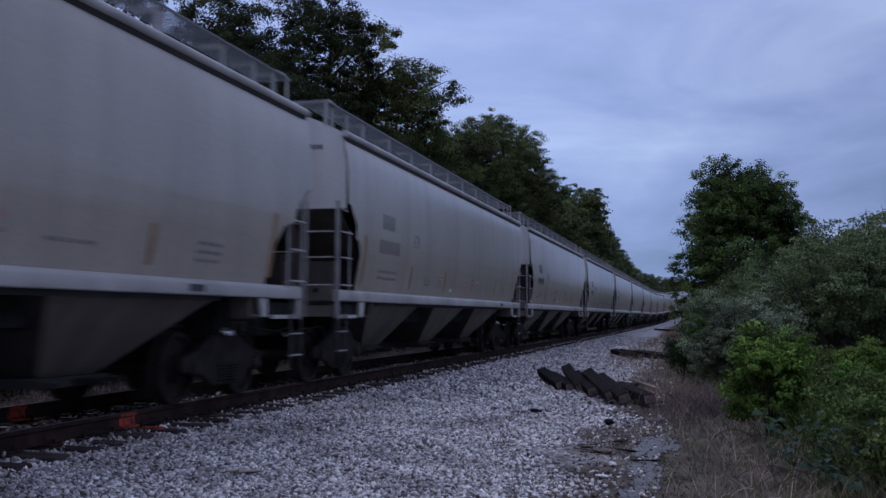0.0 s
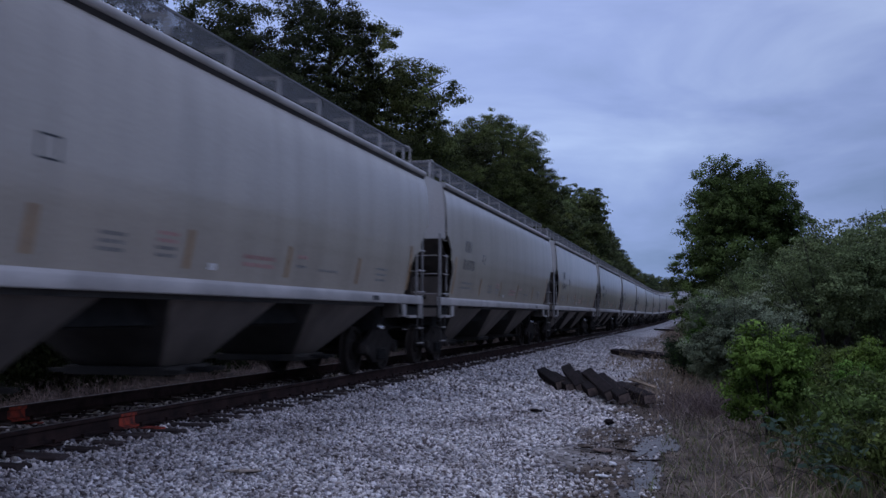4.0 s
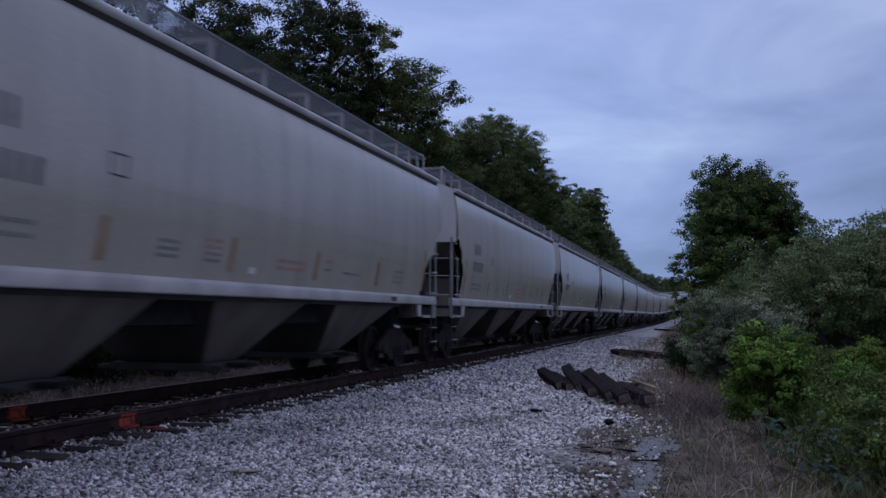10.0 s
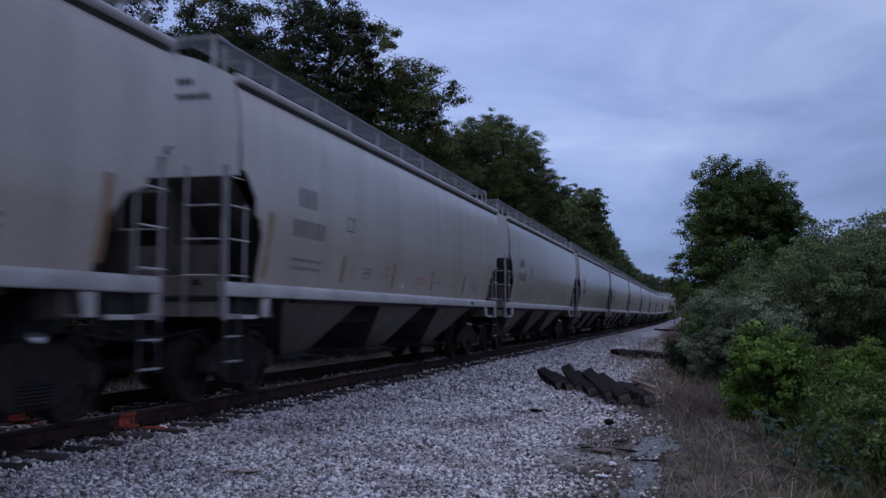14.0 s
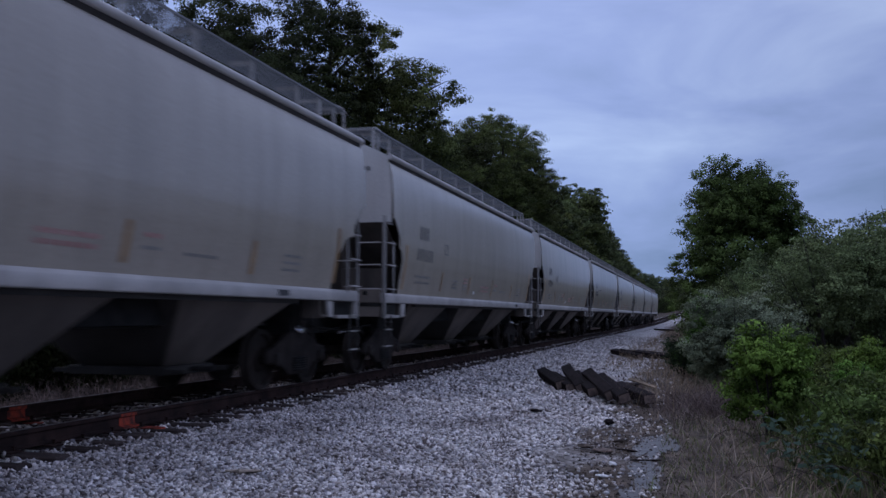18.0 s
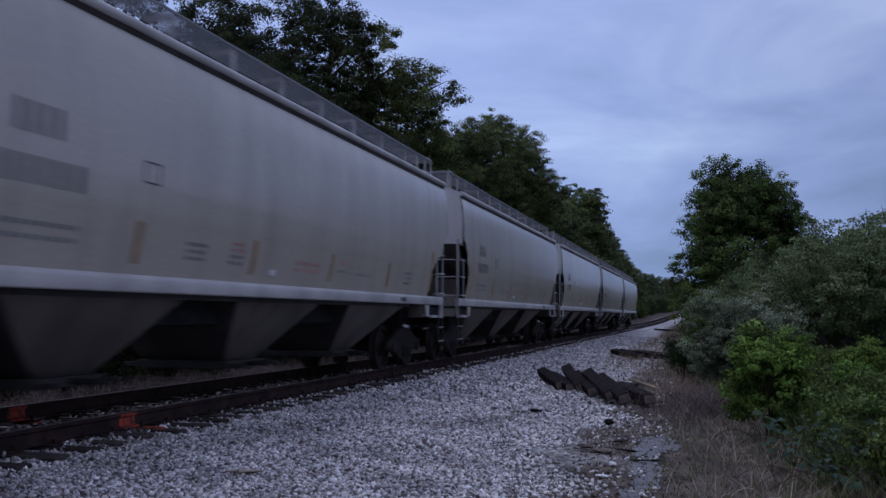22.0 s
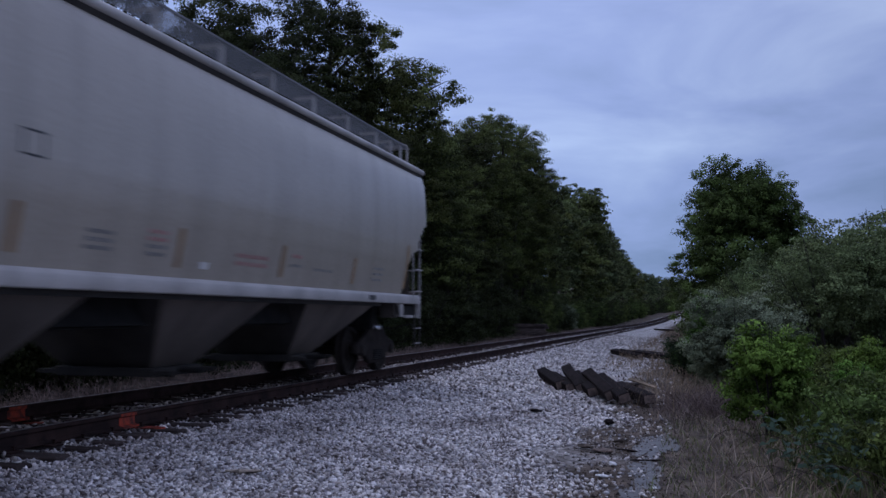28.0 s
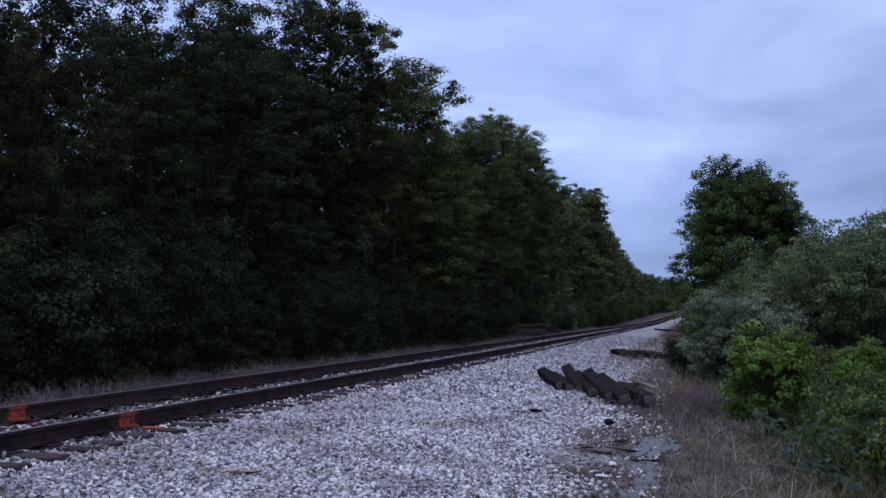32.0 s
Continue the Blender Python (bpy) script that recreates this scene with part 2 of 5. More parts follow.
M_TAG = material("white_plate_paint", (0.66, 0.66, 0.66), (0.55, 0.55, 0.55), rough=0.45, scale=9, fine=40, bump=0)
M_GRATE = material("galvanised_grating", (0.20, 0.205, 0.215), (0.14, 0.145, 0.155), rough=0.6, scale=5, fine=40, metal=0.0, bump=0.05)
M_BARK = material("grey_brown_bark", (0.034, 0.028, 0.024), (0.018, 0.015, 0.013), rough=0.95, scale=5, fine=30, stretch=(3, 3, 0.6), bump=0.8, depth=0.02)


def leaf_material(name, col, col2, spread=0.25, through=0.30):
    """Thin leaves that let some light through; each leaf and each plant has a shade of its own."""
    m = material(name, col, col2, rough=0.6, scale=0.45, fine=30, bump=0.0, island=spread, spec=0.08)
    n, l = m.node_tree.nodes, m.node_tree.links
    b, out = n["Principled BSDF"], n["Material Output"]
    hsv = b.inputs["Base Color"].links[0].from_node
    # young and old sprays differ in tone, and inner leaves carry painted shade
    spray_shade, tone = n.new("ShaderNodeAttribute"), n.new("ShaderNodeMath")
    spray_shade.attribute_name = "spray_shade"
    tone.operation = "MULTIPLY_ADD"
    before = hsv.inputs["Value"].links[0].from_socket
    l.new(spray_shade.outputs["Fac"], tone.inputs[0])
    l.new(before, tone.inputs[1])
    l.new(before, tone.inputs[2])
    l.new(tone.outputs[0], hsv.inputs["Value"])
    info, hue = n.new("ShaderNodeObjectInfo"), n.new("ShaderNodeMapRange")
    hue.inputs["To Min"].default_value, hue.inputs["To Max"].default_value = 0.485, 0.515
    l.new(info.outputs["Random"], hue.inputs["Value"])
    l.new(hue.outputs["Result"], hsv.inputs["Hue"])
    thin, mix = n.new("ShaderNodeBsdfTranslucent"), n.new("ShaderNodeMixShader")
    l.new(hsv.outputs["Color"], thin.inputs["Color"])
    mix.inputs[0].default_value = through
    l.new(b.outputs[0], mix.inputs[1])
    l.new(thin.outputs[0], mix.inputs[2])
    l.new(mix.outputs[0], out.inputs["Surface"])
    return m


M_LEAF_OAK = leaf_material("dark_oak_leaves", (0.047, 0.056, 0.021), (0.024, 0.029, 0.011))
# oak green with the shade under the trees put into the colour
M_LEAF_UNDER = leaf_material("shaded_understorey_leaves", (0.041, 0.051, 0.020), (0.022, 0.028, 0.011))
M_LEAF_ASH = leaf_material("mid_green_leaves", (0.105, 0.128, 0.040), (0.060, 0.074, 0.023))
M_LEAF_TREE = leaf_material("maple_leaves", (0.102, 0.142, 0.038), (0.058, 0.083, 0.023))
# leaf green paled and greyed to paint in the haze of distance
M_LEAF_HAZE = leaf_material("haze_paled_leaves", (0.125, 0.155, 0.066), (0.070, 0.090, 0.038))
M_LEAF_GREY = leaf_material("silvery_olive_leaves", (0.20, 0.238, 0.150), (0.115, 0.140, 0.086))
M_LEAF_BRIGHT = leaf_material("fresh_green_leaves", (0.126, 0.212, 0.038), (0.066, 0.118, 0.022))
M_LEAF_SHRUB = leaf_material("shrub_leaves", (0.108, 0.148, 0.039), (0.052, 0.074, 0.020))
M_LEAF_DULL = leaf_material("dull_thicket_leaves", (0.155, 0.198, 0.084), (0.082, 0.108, 0.046))
M_LEAF_DARK = leaf_material("dark_evergreen_leaves", (0.030, 0.045, 0.018), (0.020, 0.030, 0.013))
M_DEADBRUSH = material("purple_brown_dead_brush", (0.165, 0.12, 0.108), (0.08, 0.06, 0.056), rough=0.9, scale=1, fine=30, bump=0, island=0.4)
M_DRYBRUSH = material("pinkish_dead_grass", (0.33, 0.245, 0.215), (0.17, 0.125, 0.112), rough=0.9, scale=0.6, fine=30, bump=0, island=0.4)
M_CLOD = material("brown_dirt_clods", (0.11, 0.086, 0.068), (0.045, 0.035, 0.028), rough=0.95, scale=6, fine=50, bump=0.2, island=0.5)
M_TWIG = material("brown_twigs", (0.060, 0.042, 0.031), (0.025, 0.018, 0.014), rough=0.9, scale=1, fine=30, bump=0, island=0.5)
M_MUD = material("wet_grey_silt", (0.125, 0.120, 0.112), (0.055, 0.048, 0.042), rough=0.5, scale=7, fine=40, bump=0.05, depth=0.004, spec=0.5)
M_LITTER = material("white_litter", (0.75, 0.75, 0.75), (0.6, 0.6, 0.6), rough=0.6, scale=9, fine=40, bump=0)
M_LEAF_BLUE = leaf_material("blue_green_broad_leaves", (0.065, 0.105, 0.070), (0.035, 0.060, 0.040))
M_STRAW = material("bleached_straw", (0.44, 0.37, 0.29), (0.28, 0.23, 0.18), rough=0.9, scale=1, fine=30, bump=0, island=0.3)
M_DRYGRASS = material("dry_grass", (0.31, 0.235, 0.160), (0.11, 0.083, 0.056), rough=0.9, scale=1, fine=30, bump=0, island=0.4)
M_GRASS = material("green_grass", (0.105, 0.135, 0.028), (0.06, 0.082, 0.018), rough=0.8, scale=1, fine=30, bump=0, island=0.4)

# ---------------------------------------------------------------- mesh tools


class Shape:
    """Collects the corners and faces of one part."""

    def __init__(self):
        self.v, self.f = [], []

    def add(self, verts, faces):
        k = len(self.v)
        self.v += [tuple(p) for p in verts]
        self.f += [tuple(i + k for i in f) for f in faces]
        return self

    def box(self, x0, x1, y0, y1, z0, z1):
        x0, x1, y0, y1, z0, z1 = min(x0, x1), max(x0, x1), min(y0, y1), max(y0, y1), min(z0, z1), max(z0, z1)
        c = [(x, y, z) for z in (z0, z1) for y in (y0, y1) for x in (x0, x1)]
        return self.add(c, [(0, 2, 3, 1), (4, 5, 7, 6), (0, 1, 5, 4), (2, 6, 7, 3), (0, 4, 6, 2), (1, 3, 7, 5)])

    def tube(self, pts, r, seg=8, r1=None, caps=True):
        pts = [Vector(p) for p in pts]
        rings = []
        for i, p in enumerate(pts):
            d = (pts[min(i + 1, len(pts) - 1)] - pts[max(i - 1, 0)]).normalized()
            side = d.cross(Vector((0, 0, 1)) if abs(d.z) < 0.9 else Vector((0, 1, 0))).normalized()
            up = side.cross(d)
            rr = r if r1 is None else r + (r1 - r) * i / (len(pts) - 1)
            rings.append([p + (side * math.cos(a) + up * math.sin(a)) * rr for a in [2 * math.pi * k / seg for k in range(seg)]])
        return self.loft(rings, caps, True)

    def loft(self, rings, caps=True, closed=True):
        n = len(rings[0])
        v = [p for r in rings for p in r]
        f = []
        for i in range(len(rings) - 1):
            for j in range(n if closed else n - 1):
                a, b = i * n + j, i * n + (j + 1) % n
                f.append((a, b, b + n, a + n))
        if caps:
            f.append(tuple(reversed(range(n))))
            f.append(tuple(range((len(rings) - 1) * n, len(rings) * n)))
        return self.add(v, f)

    def prism(self, outline, axis, a, b):
        """An outline in the two other axes, drawn out along axis ('x', 'y' or 'z') from a to b."""
        put = {"x": lambda p, s: (s, p[0], p[1]), "y": lambda p, s: (p[0], s, p[1]), "z": lambda p, s: (p[0], p[1], s)}[axis]
        return self.loft([[put(p, a) for p in outline], [put(p, b) for p in outline]])

    def lathe(self, profile, axis_point, seg=20):
        """A profile of (x along the axle, radius) turned about the x axis."""
        cx, cy, cz = axis_point
        rings = [[(cx + x, cy + r * math.cos(a), cz + r * math.sin(a)) for a in [2 * math.pi * k / seg for k in range(seg)]] for x, r in profile]
        return self.loft(rings)

    def data(self, name, mat, bevel=0.0, smooth=40):
        me = bpy.data.meshes.new(name)
        me.from_pydata([tuple(p) for p in self.v], [], self.f)
        bm = bmesh.new()
        bm.from_mesh(me)
        if bevel:
            edges = [e for e in bm.edges if len(e.link_faces) == 2 and e.calc_face_angle(0) > 0.6]
            bmesh.ops.bevel(bm, geom=edges, offset=bevel, segments=1, affect="EDGES", clamp_overlap=True)
        bmesh.ops.recalc_face_normals(bm, faces=bm.faces)
        bm.to_mesh(me)
        bm.free()
        me.materials.append(mat)
        if smooth:
            me.shade_smooth()
            me.set_sharp_from_angle(angle=radians(smooth))
        return me


def part(name, shape, mat, parent, label="", bevel=0.0, smooth=40, at=None):
    ob = new(name, shape.data(name, mat, bevel, smooth) if isinstance(shape, Shape) else shape)
    ob.parent = parent
    if at is not None:
        ob.matrix_basis = at
    if label:
        tagged(ob, label)
    return ob


def raw_mesh(name, verts, faces, mat):
    """A mesh from arrays: verts (n, 3), faces (m, 3 or 4)."""
    verts, faces = np.asarray(verts, np.float32), np.asarray(faces, np.int32)
    me = bpy.data.meshes.new(name)
    k = faces.shape[1]
    me.vertices.add(len(verts))
    me.vertices.foreach_set("co", verts.ravel())
    me.loops.add(faces.size)
    me.loops.foreach_set("vertex_index", faces.ravel())
    me.polygons.add(len(faces))
    me.polygons.foreach_set("loop_start", np.arange(0, faces.size, k, dtype=np.int32))
    me.update(calc_edges=True)
    me.validate()
    me.materials.append(mat)
    return me


# ---------------------------------------------------------------- the line of the track
TRACK_X = -7.17
BEND, RADIUS, RISE = 128.0, 1150.0, 0.00022
STEP = 1.0
S_TAB = np.arange(-120.0, 700.0, STEP)
HEAD = np.clip((S_TAB - BEND) / RADIUS, 0, 0.30)
X_TAB = TRACK_X + np.cumsum(np.sin(HEAD)) * STEP
Y_TAB = S_TAB[0] + np.cumsum(np.cos(HEAD)) * STEP - STEP
GRADE = np.clip(2 * RISE * (S_TAB - BEND), 0, 0.030)
Z_TAB = np.cumsum(GRADE) * STEP


def along(s):
    """The track's middle, at rail height, s metres along it."""
    return Vector((np.interp(s, S_TAB, X_TAB), np.interp(s, S_TAB, Y_TAB), np.interp(s, S_TAB, Z_TAB)))


CROSS_U = [-300, -60, -30, -14, -9, -6, -4.2, -3.2, -1.9, -1.45, 1.30, 1.62, 3.0, 4.3, 5.6, 7.2, 8.5, 11, 20, 60, 300]
CROSS_Z = [16.0, 4.0, 0.8, -0.35, -0.5, -0.62, -0.7, -0.72, -0.36, -0.22, -0.225, -0.27, -0.40, -0.48, -0.53, -0.54, -0.48, -0.40, -0.2, 0.5, 3.0]


def off_track(x, y):
    return np.asarray(x) - np.interp(y, Y_TAB, X_TAB)


def ground_z(x, y):
    """The height of the ground, for numbers or arrays."""
    x, y = np.asarray(x, float), np.asarray(y, float)
    u = off_track(x, y)
    z = np.interp(u, CROSS_U, CROSS_Z) + np.interp(y, Y_TAB, Z_TAB)
    rough = np.clip((np.abs(u) - 1.6) / 3.0, 0, 1) * np.clip(np.abs(x + 0.5) / 1.5, 0.15, 1)
    z += rough * 0.035 * (np.sin(1.7 * x + 0.9 * y) + np.sin(2.9 * x - 1.3 * y + 2) + 0.7 * np.sin(0.6 * x + 2.3 * y + 1))
    return z


def ground():
    xs = np.unique(np.concatenate([np.linspace(-900, -60, 12), np.linspace(-60, -16, 23), np.linspace(-16, 6, 89), np.linspace(6, 40, 30), np.linspace(40, 900, 14)]))
    ys = np.unique(np.concatenate([np.linspace(-400, -20, 10), np.linspace(-20, 4, 13), np.linspace(4, 40, 121), np.linspace(40, 160, 100), np.linspace(160, 420, 80), np.linspace(420, 2500, 24)]))
    gx, gy = np.meshgrid(xs, ys)
    v = np.stack([gx.ravel(), gy.ravel(), ground_z(gx.ravel(), gy.ravel())], 1)
    i, j = np.meshgrid(np.arange(len(ys) - 1), np.arange(len(xs) - 1), indexing="ij")
    a = (i * len(xs) + j).ravel()
    f = np.stack([a, a + 1, a + 1 + len(xs), a + len(xs)], 1)
    me = raw_mesh("ground", v, f, M_GROUND)
    me.shade_smooth()
    layer = me.attributes.new("off_track", "FLOAT", "POINT")
    layer.data.foreach_set("value", (off_track(v[:, 0], v[:, 1]) + np.clip((v[:, 1] - 45) / 60, 0, 1) * 2.2 * (off_track(v[:, 0], v[:, 1]) > 1)).astype(np.float32))
    return tagged(new("ground", me), "pale crushed stone trackside giving way to dirt and dead grass", "ground", kind="structure")


ground()

# ---------------------------------------------------------------- rails and ties
RAIL_OUT = [(-0.075, -0.175), (0.075, -0.175), (0.075, -0.162), (0.012, -0.145), (0.010, -0.052), (0.034, -0.040), (0.036, -0.008), (0.026, 0.0),
            (-0.026, 0.0), (-0.036, -0.008), (-0.034, -0.040), (-0.010, -0.052), (-0.012, -0.145), (-0.075, -0.162)]
GAUGE = 0.753


def swept(outline, side, s0, s1, step):
    rings = []
    for s in np.arange(s0, s1 + step / 2, step):
        p, q = along(s), along(s + 0.5)
        d = (q - p).normalized()
        right = Vector((d.y, -d.x, 0)).normalized()
        rings.append([p + right * (side + a) + Vector((0, 0, b)) for a, b in outline])
    return rings


track = tagged(new("railway_track"), "single railway track of rusty rails on weathered ties", "railway track", kind="structure")
for side, lift in ((GAUGE, 0.0), (-GAUGE, 0.03)):
    sh = Shape().loft(swept([(a, b + lift) for a, b in RAIL_OUT], side, -60, 560, 2.0))
    part("rail", sh, M_RAIL, track, "rusty brown steel rail", smooth=30)
    sh = Shape().loft(swept([(-0.024, 0.0 + lift), (-0.024, 0.003 + lift), (0.024, 0.003 + lift), (0.024, 0.0 + lift)], side, -60, 560, 2.0))
    part("rail_head", sh, M_RAILTOP, track, "worn shiny running surface", smooth=0)

# ---------------------------------------------------------------- covered hopper cars
BODY, PITCH_M, TRUCK = 16.5, 18.0, 6.88
SET_BACK, HANG = 0.2, 0.12  # the upper body stands back from the leading ladders and hangs over the trailing ones
END = BODY / 2
SIDE = [(1.47, 1.50), (1.505, 1.70), (1.555, 1.95), (1.595, 2.2), (1.62, 2.5), (1.63, 2.9), (1.624, 3.25), (1.606, 3.6), (1.576, 3.85), (1.535, 4.0), (1.505, 4.07)]


def side_half(z):
    return float(np.interp(z, [p[1] for p in SIDE], [p[0] for p in SIDE]))


CUT = {-1: [(SET_BACK, 2.965), (0.30, 2.95), (0.63, 2.64), (0.65, 2.42), (0.80, 2.36), (0.90, 2.15), (0.93, 1.50)],
       1: [(-HANG, 3.00), (0.08, 2.96), (0.42, 2.62), (0.45, 2.46), (0.80, 2.36), (1.08, 2.05), (1.16, 1.50)]}


def cut_at(z, sy):
    """How far the side sheet stands back from the end of the body at height z."""
    return float(np.interp(z, [c[1] for c in reversed(CUT[sy])], [c[0] for c in reversed(CUT[sy])]))


def side_sheet(sx):
    zs = sorted(set([p[1] for p in SIDE] + [c[1] for c in CUT[1] + CUT[-1]] + [2.0, 2.3, 2.75]))
    rings = []
    for z in zs:
        ys = np.linspace(-END + cut_at(z, -1), END - cut_at(z, 1), 25)
        rings.append([(sx * side_half(z), y, z) for y in ys])
    sh = Shape()
    sh.loft(rings, caps=False, closed=False)
    inner = [[(x - sx * 0.02, y, z) for x, y, z in r] for r in rings]
    sh.loft(inner, caps=False, closed=False)
    n, m = len(zs), 25
    base = n * m
    for i in range(n - 1):
        for j in (0, m - 1):
            a = i * m + j
            sh.f.append((a, a + m, a + m + base, a + base))
    return sh


def roof_z(x):
    return 4.16 + 0.42 * (1 - (abs(x) / 1.5) ** 2.2)


def bars(shape, x, y0, y1, z0, z1, n, gap=0.25, t=0.004):
    """A row of n plain bars on the side, following its curve."""
    w = (y1 - y0) / n
    for i in range(n):
        a, b = y0 + i * w + w * gap / 2, y0 + (i + 1) * w - w * gap / 2
        plate(shape, x, a, b, z0, z1, t)


def plate(shape, sx, y0, y1, z0, z1, t=0.005):
    o = [(sx * (side_half(z) + d), z) for d in (0.001, t) for z in (z0, z1)]
    shape.prism([o[0], o[1], o[3], o[2]], "y", y0, y1)


def ladder(car, sx, sy):
    """The corner ladder: two stiles, its rungs and the stirrup below the sill."""
    y0, y1 = sy * (END - 0.0), sy * (END - 0.50)
    x = sx * 1.53
    sh = Shape()
    sh.box(x - 0.010, x + 0.010, y0 - 0.024, y0 + 0.024, 1.05, 3.0)
    lad = part("ladder", sh, M_LADDER, car, "grey steel corner ladder with bright rungs", bevel=0.004)
    part("stile", Shape().box(x - 0.012, x + 0.012, y1 - 0.02, y1 + 0.02, 1.35, 2.55), M_LADDER, lad, bevel=0.004)
    for z in (1.62, 2.07, 2.49, 2.85):
        yb = y1 if z < 2.6 else sy * (END - 0.28)
        part("rung", Shape().tube([(x + sx * 0.05, y0, z), (x + sx * 0.05, yb, z)], 0.012, 6), M_SILL, lad)
    st = Shape()
    for y in (y0, y1 + sy * 0.12):
        st.box(x - 0.008, x + 0.008, y - 0.022, y + 0.022, 0.50, 1.40)
    part("stirrup", st, M_GRIME_SHADE, lad)
    for z in (0.55, 0.86, 1.13):
        part("step", Shape().box(x - 0.03, x + 0.03, y0, y1 + sy * 0.12, z - 0.01, z + 0.012), M_LADDER, lad)
    return lad


def end_ladder(car, sy):
    y = sy * (END + 0.03)
    sh = Shape()
    for x, w in ((0.98, 0.022), (1.50, 0.016)):
        sh.box(x - w, x + w, y - 0.010, y + 0.010, 1.1, 3.0)
    lad = part("end_ladder", sh, M_LADDER, car, "grey end ladder beside the platform", bevel=0.004)
    for z in (1.62, 2.07, 2.49):
        part("rung", Shape().tube([(0.98, y + sy * 0.05, z), (1.46, y + sy * 0.05, z)], 0.012, 6), M_SILL, lad)


def truck(car, sy):
    """A three-piece truck: side frames, bolster, springs and two wheelsets."""
    yc = sy * TRUCK
    sh = Shape().box(-0.95, 0.95, yc - 0.16, yc + 0.16, 0.48, 0.78)
    tr = part("truck", sh, M_TRUCK, car, "dark rusty cast steel truck", bevel=0.03)
    for sx in (1, -1):
        x = sx * 0.99
        o = [(-1.10, 0.40), (-1.10, 0.60), (-0.80, 0.66), (-0.35, 0.86), (0.35, 0.86), (0.80, 0.66), (1.10, 0.60), (1.10, 0.40), (0.72, 0.40), (0.36, 0.20), (-0.36, 0.20), (-0.72, 0.40)]
        f = Shape().prism([(yc + a, b) for a, b in o], "x", x - 0.06, x + 0.06)
        part("side_frame", f, M_TRUCK, tr, bevel=0.02)
        for dy in (-0.16, 0.0, 0.16):
            rings = []
            for k in range(13):
                r = 0.066 if k % 2 else 0.05
                rings.append([(x + sx * 0.075 + r * math.cos(a), yc + dy + r * math.sin(a), 0.26 + k * 0.018) for a in [math.pi * q / 4 for q in range(8)]])
            part("spring", Shape().loft(rings), M_BLACK, tr)
        for dy in (-0.865, 0.865):
            cp = Shape().lathe([(sx * 0.05, 0.02), (sx * 0.05, 0.105), (sx * 0.10, 0.10), (sx * 0.125, 0.055), (sx * 0.125, 0.01)], (x, yc + dy, 0.457), 12)
            part("bearing_cap", cp, M_WHEEL, tr, "round steel bearing cap")
    for dy in (-0.865, 0.865):
        w = Shape()
        w.tube([(-1.0, 0, 0), (1.0, 0, 0)], 0.085, 10)
        for sx in (1, -1):
            prof = [(-0.10, 0.12), (-0.10, 0.18), (-0.045, 0.20), (-0.05, 0.38), (-0.09, 0.40), (-0.09, 0.485), (-0.06, 0.485), (-0.045, 0.458), (0.055, 0.455), (0.055, 0.39), (-0.005, 0.375), (0.0, 0.20), (0.06, 0.17), (0.06, 0.12)]
            w.lathe([(sx * a, r) for a, r in prof], (sx * 0.775, 0, 0), 24)
        part("wheelset", w, M_WHEEL, tr, "steel axle with two worn wheels", at=pose(0, yc + dy, 0.457))
    for sx in (1, -1) if sy > 0 else ():
        boss = Shape().loft([[(sx * (1.02 + d), yc + 0.12 * r * math.cos(a), 0.915 + 0.062 * r * math.sin(a) - 0.3 * d) for a in [math.pi * q / 6 for q in range(12)]] for d, r in ((0.0, 1.0), (0.05, 0.97), (0.085, 0.78), (0.105, 0.40))])
        part("bolster_tip", boss, M_CHROME, tr, "small bright-worn bolster tip", smooth=60)
    rod = Shape().tube([(0.5, yc - 0.75, 0.42), (0.5, yc + 0.75, 0.42)], 0.025, 6)
    rod.box(-0.85, 0.85, yc - 0.70, yc - 0.62, 0.36, 0.46).box(-0.85, 0.85, yc + 0.62, yc + 0.70, 0.36, 0.46)
    part("brake_beam", rod, M_BLACK, tr)
    return tr


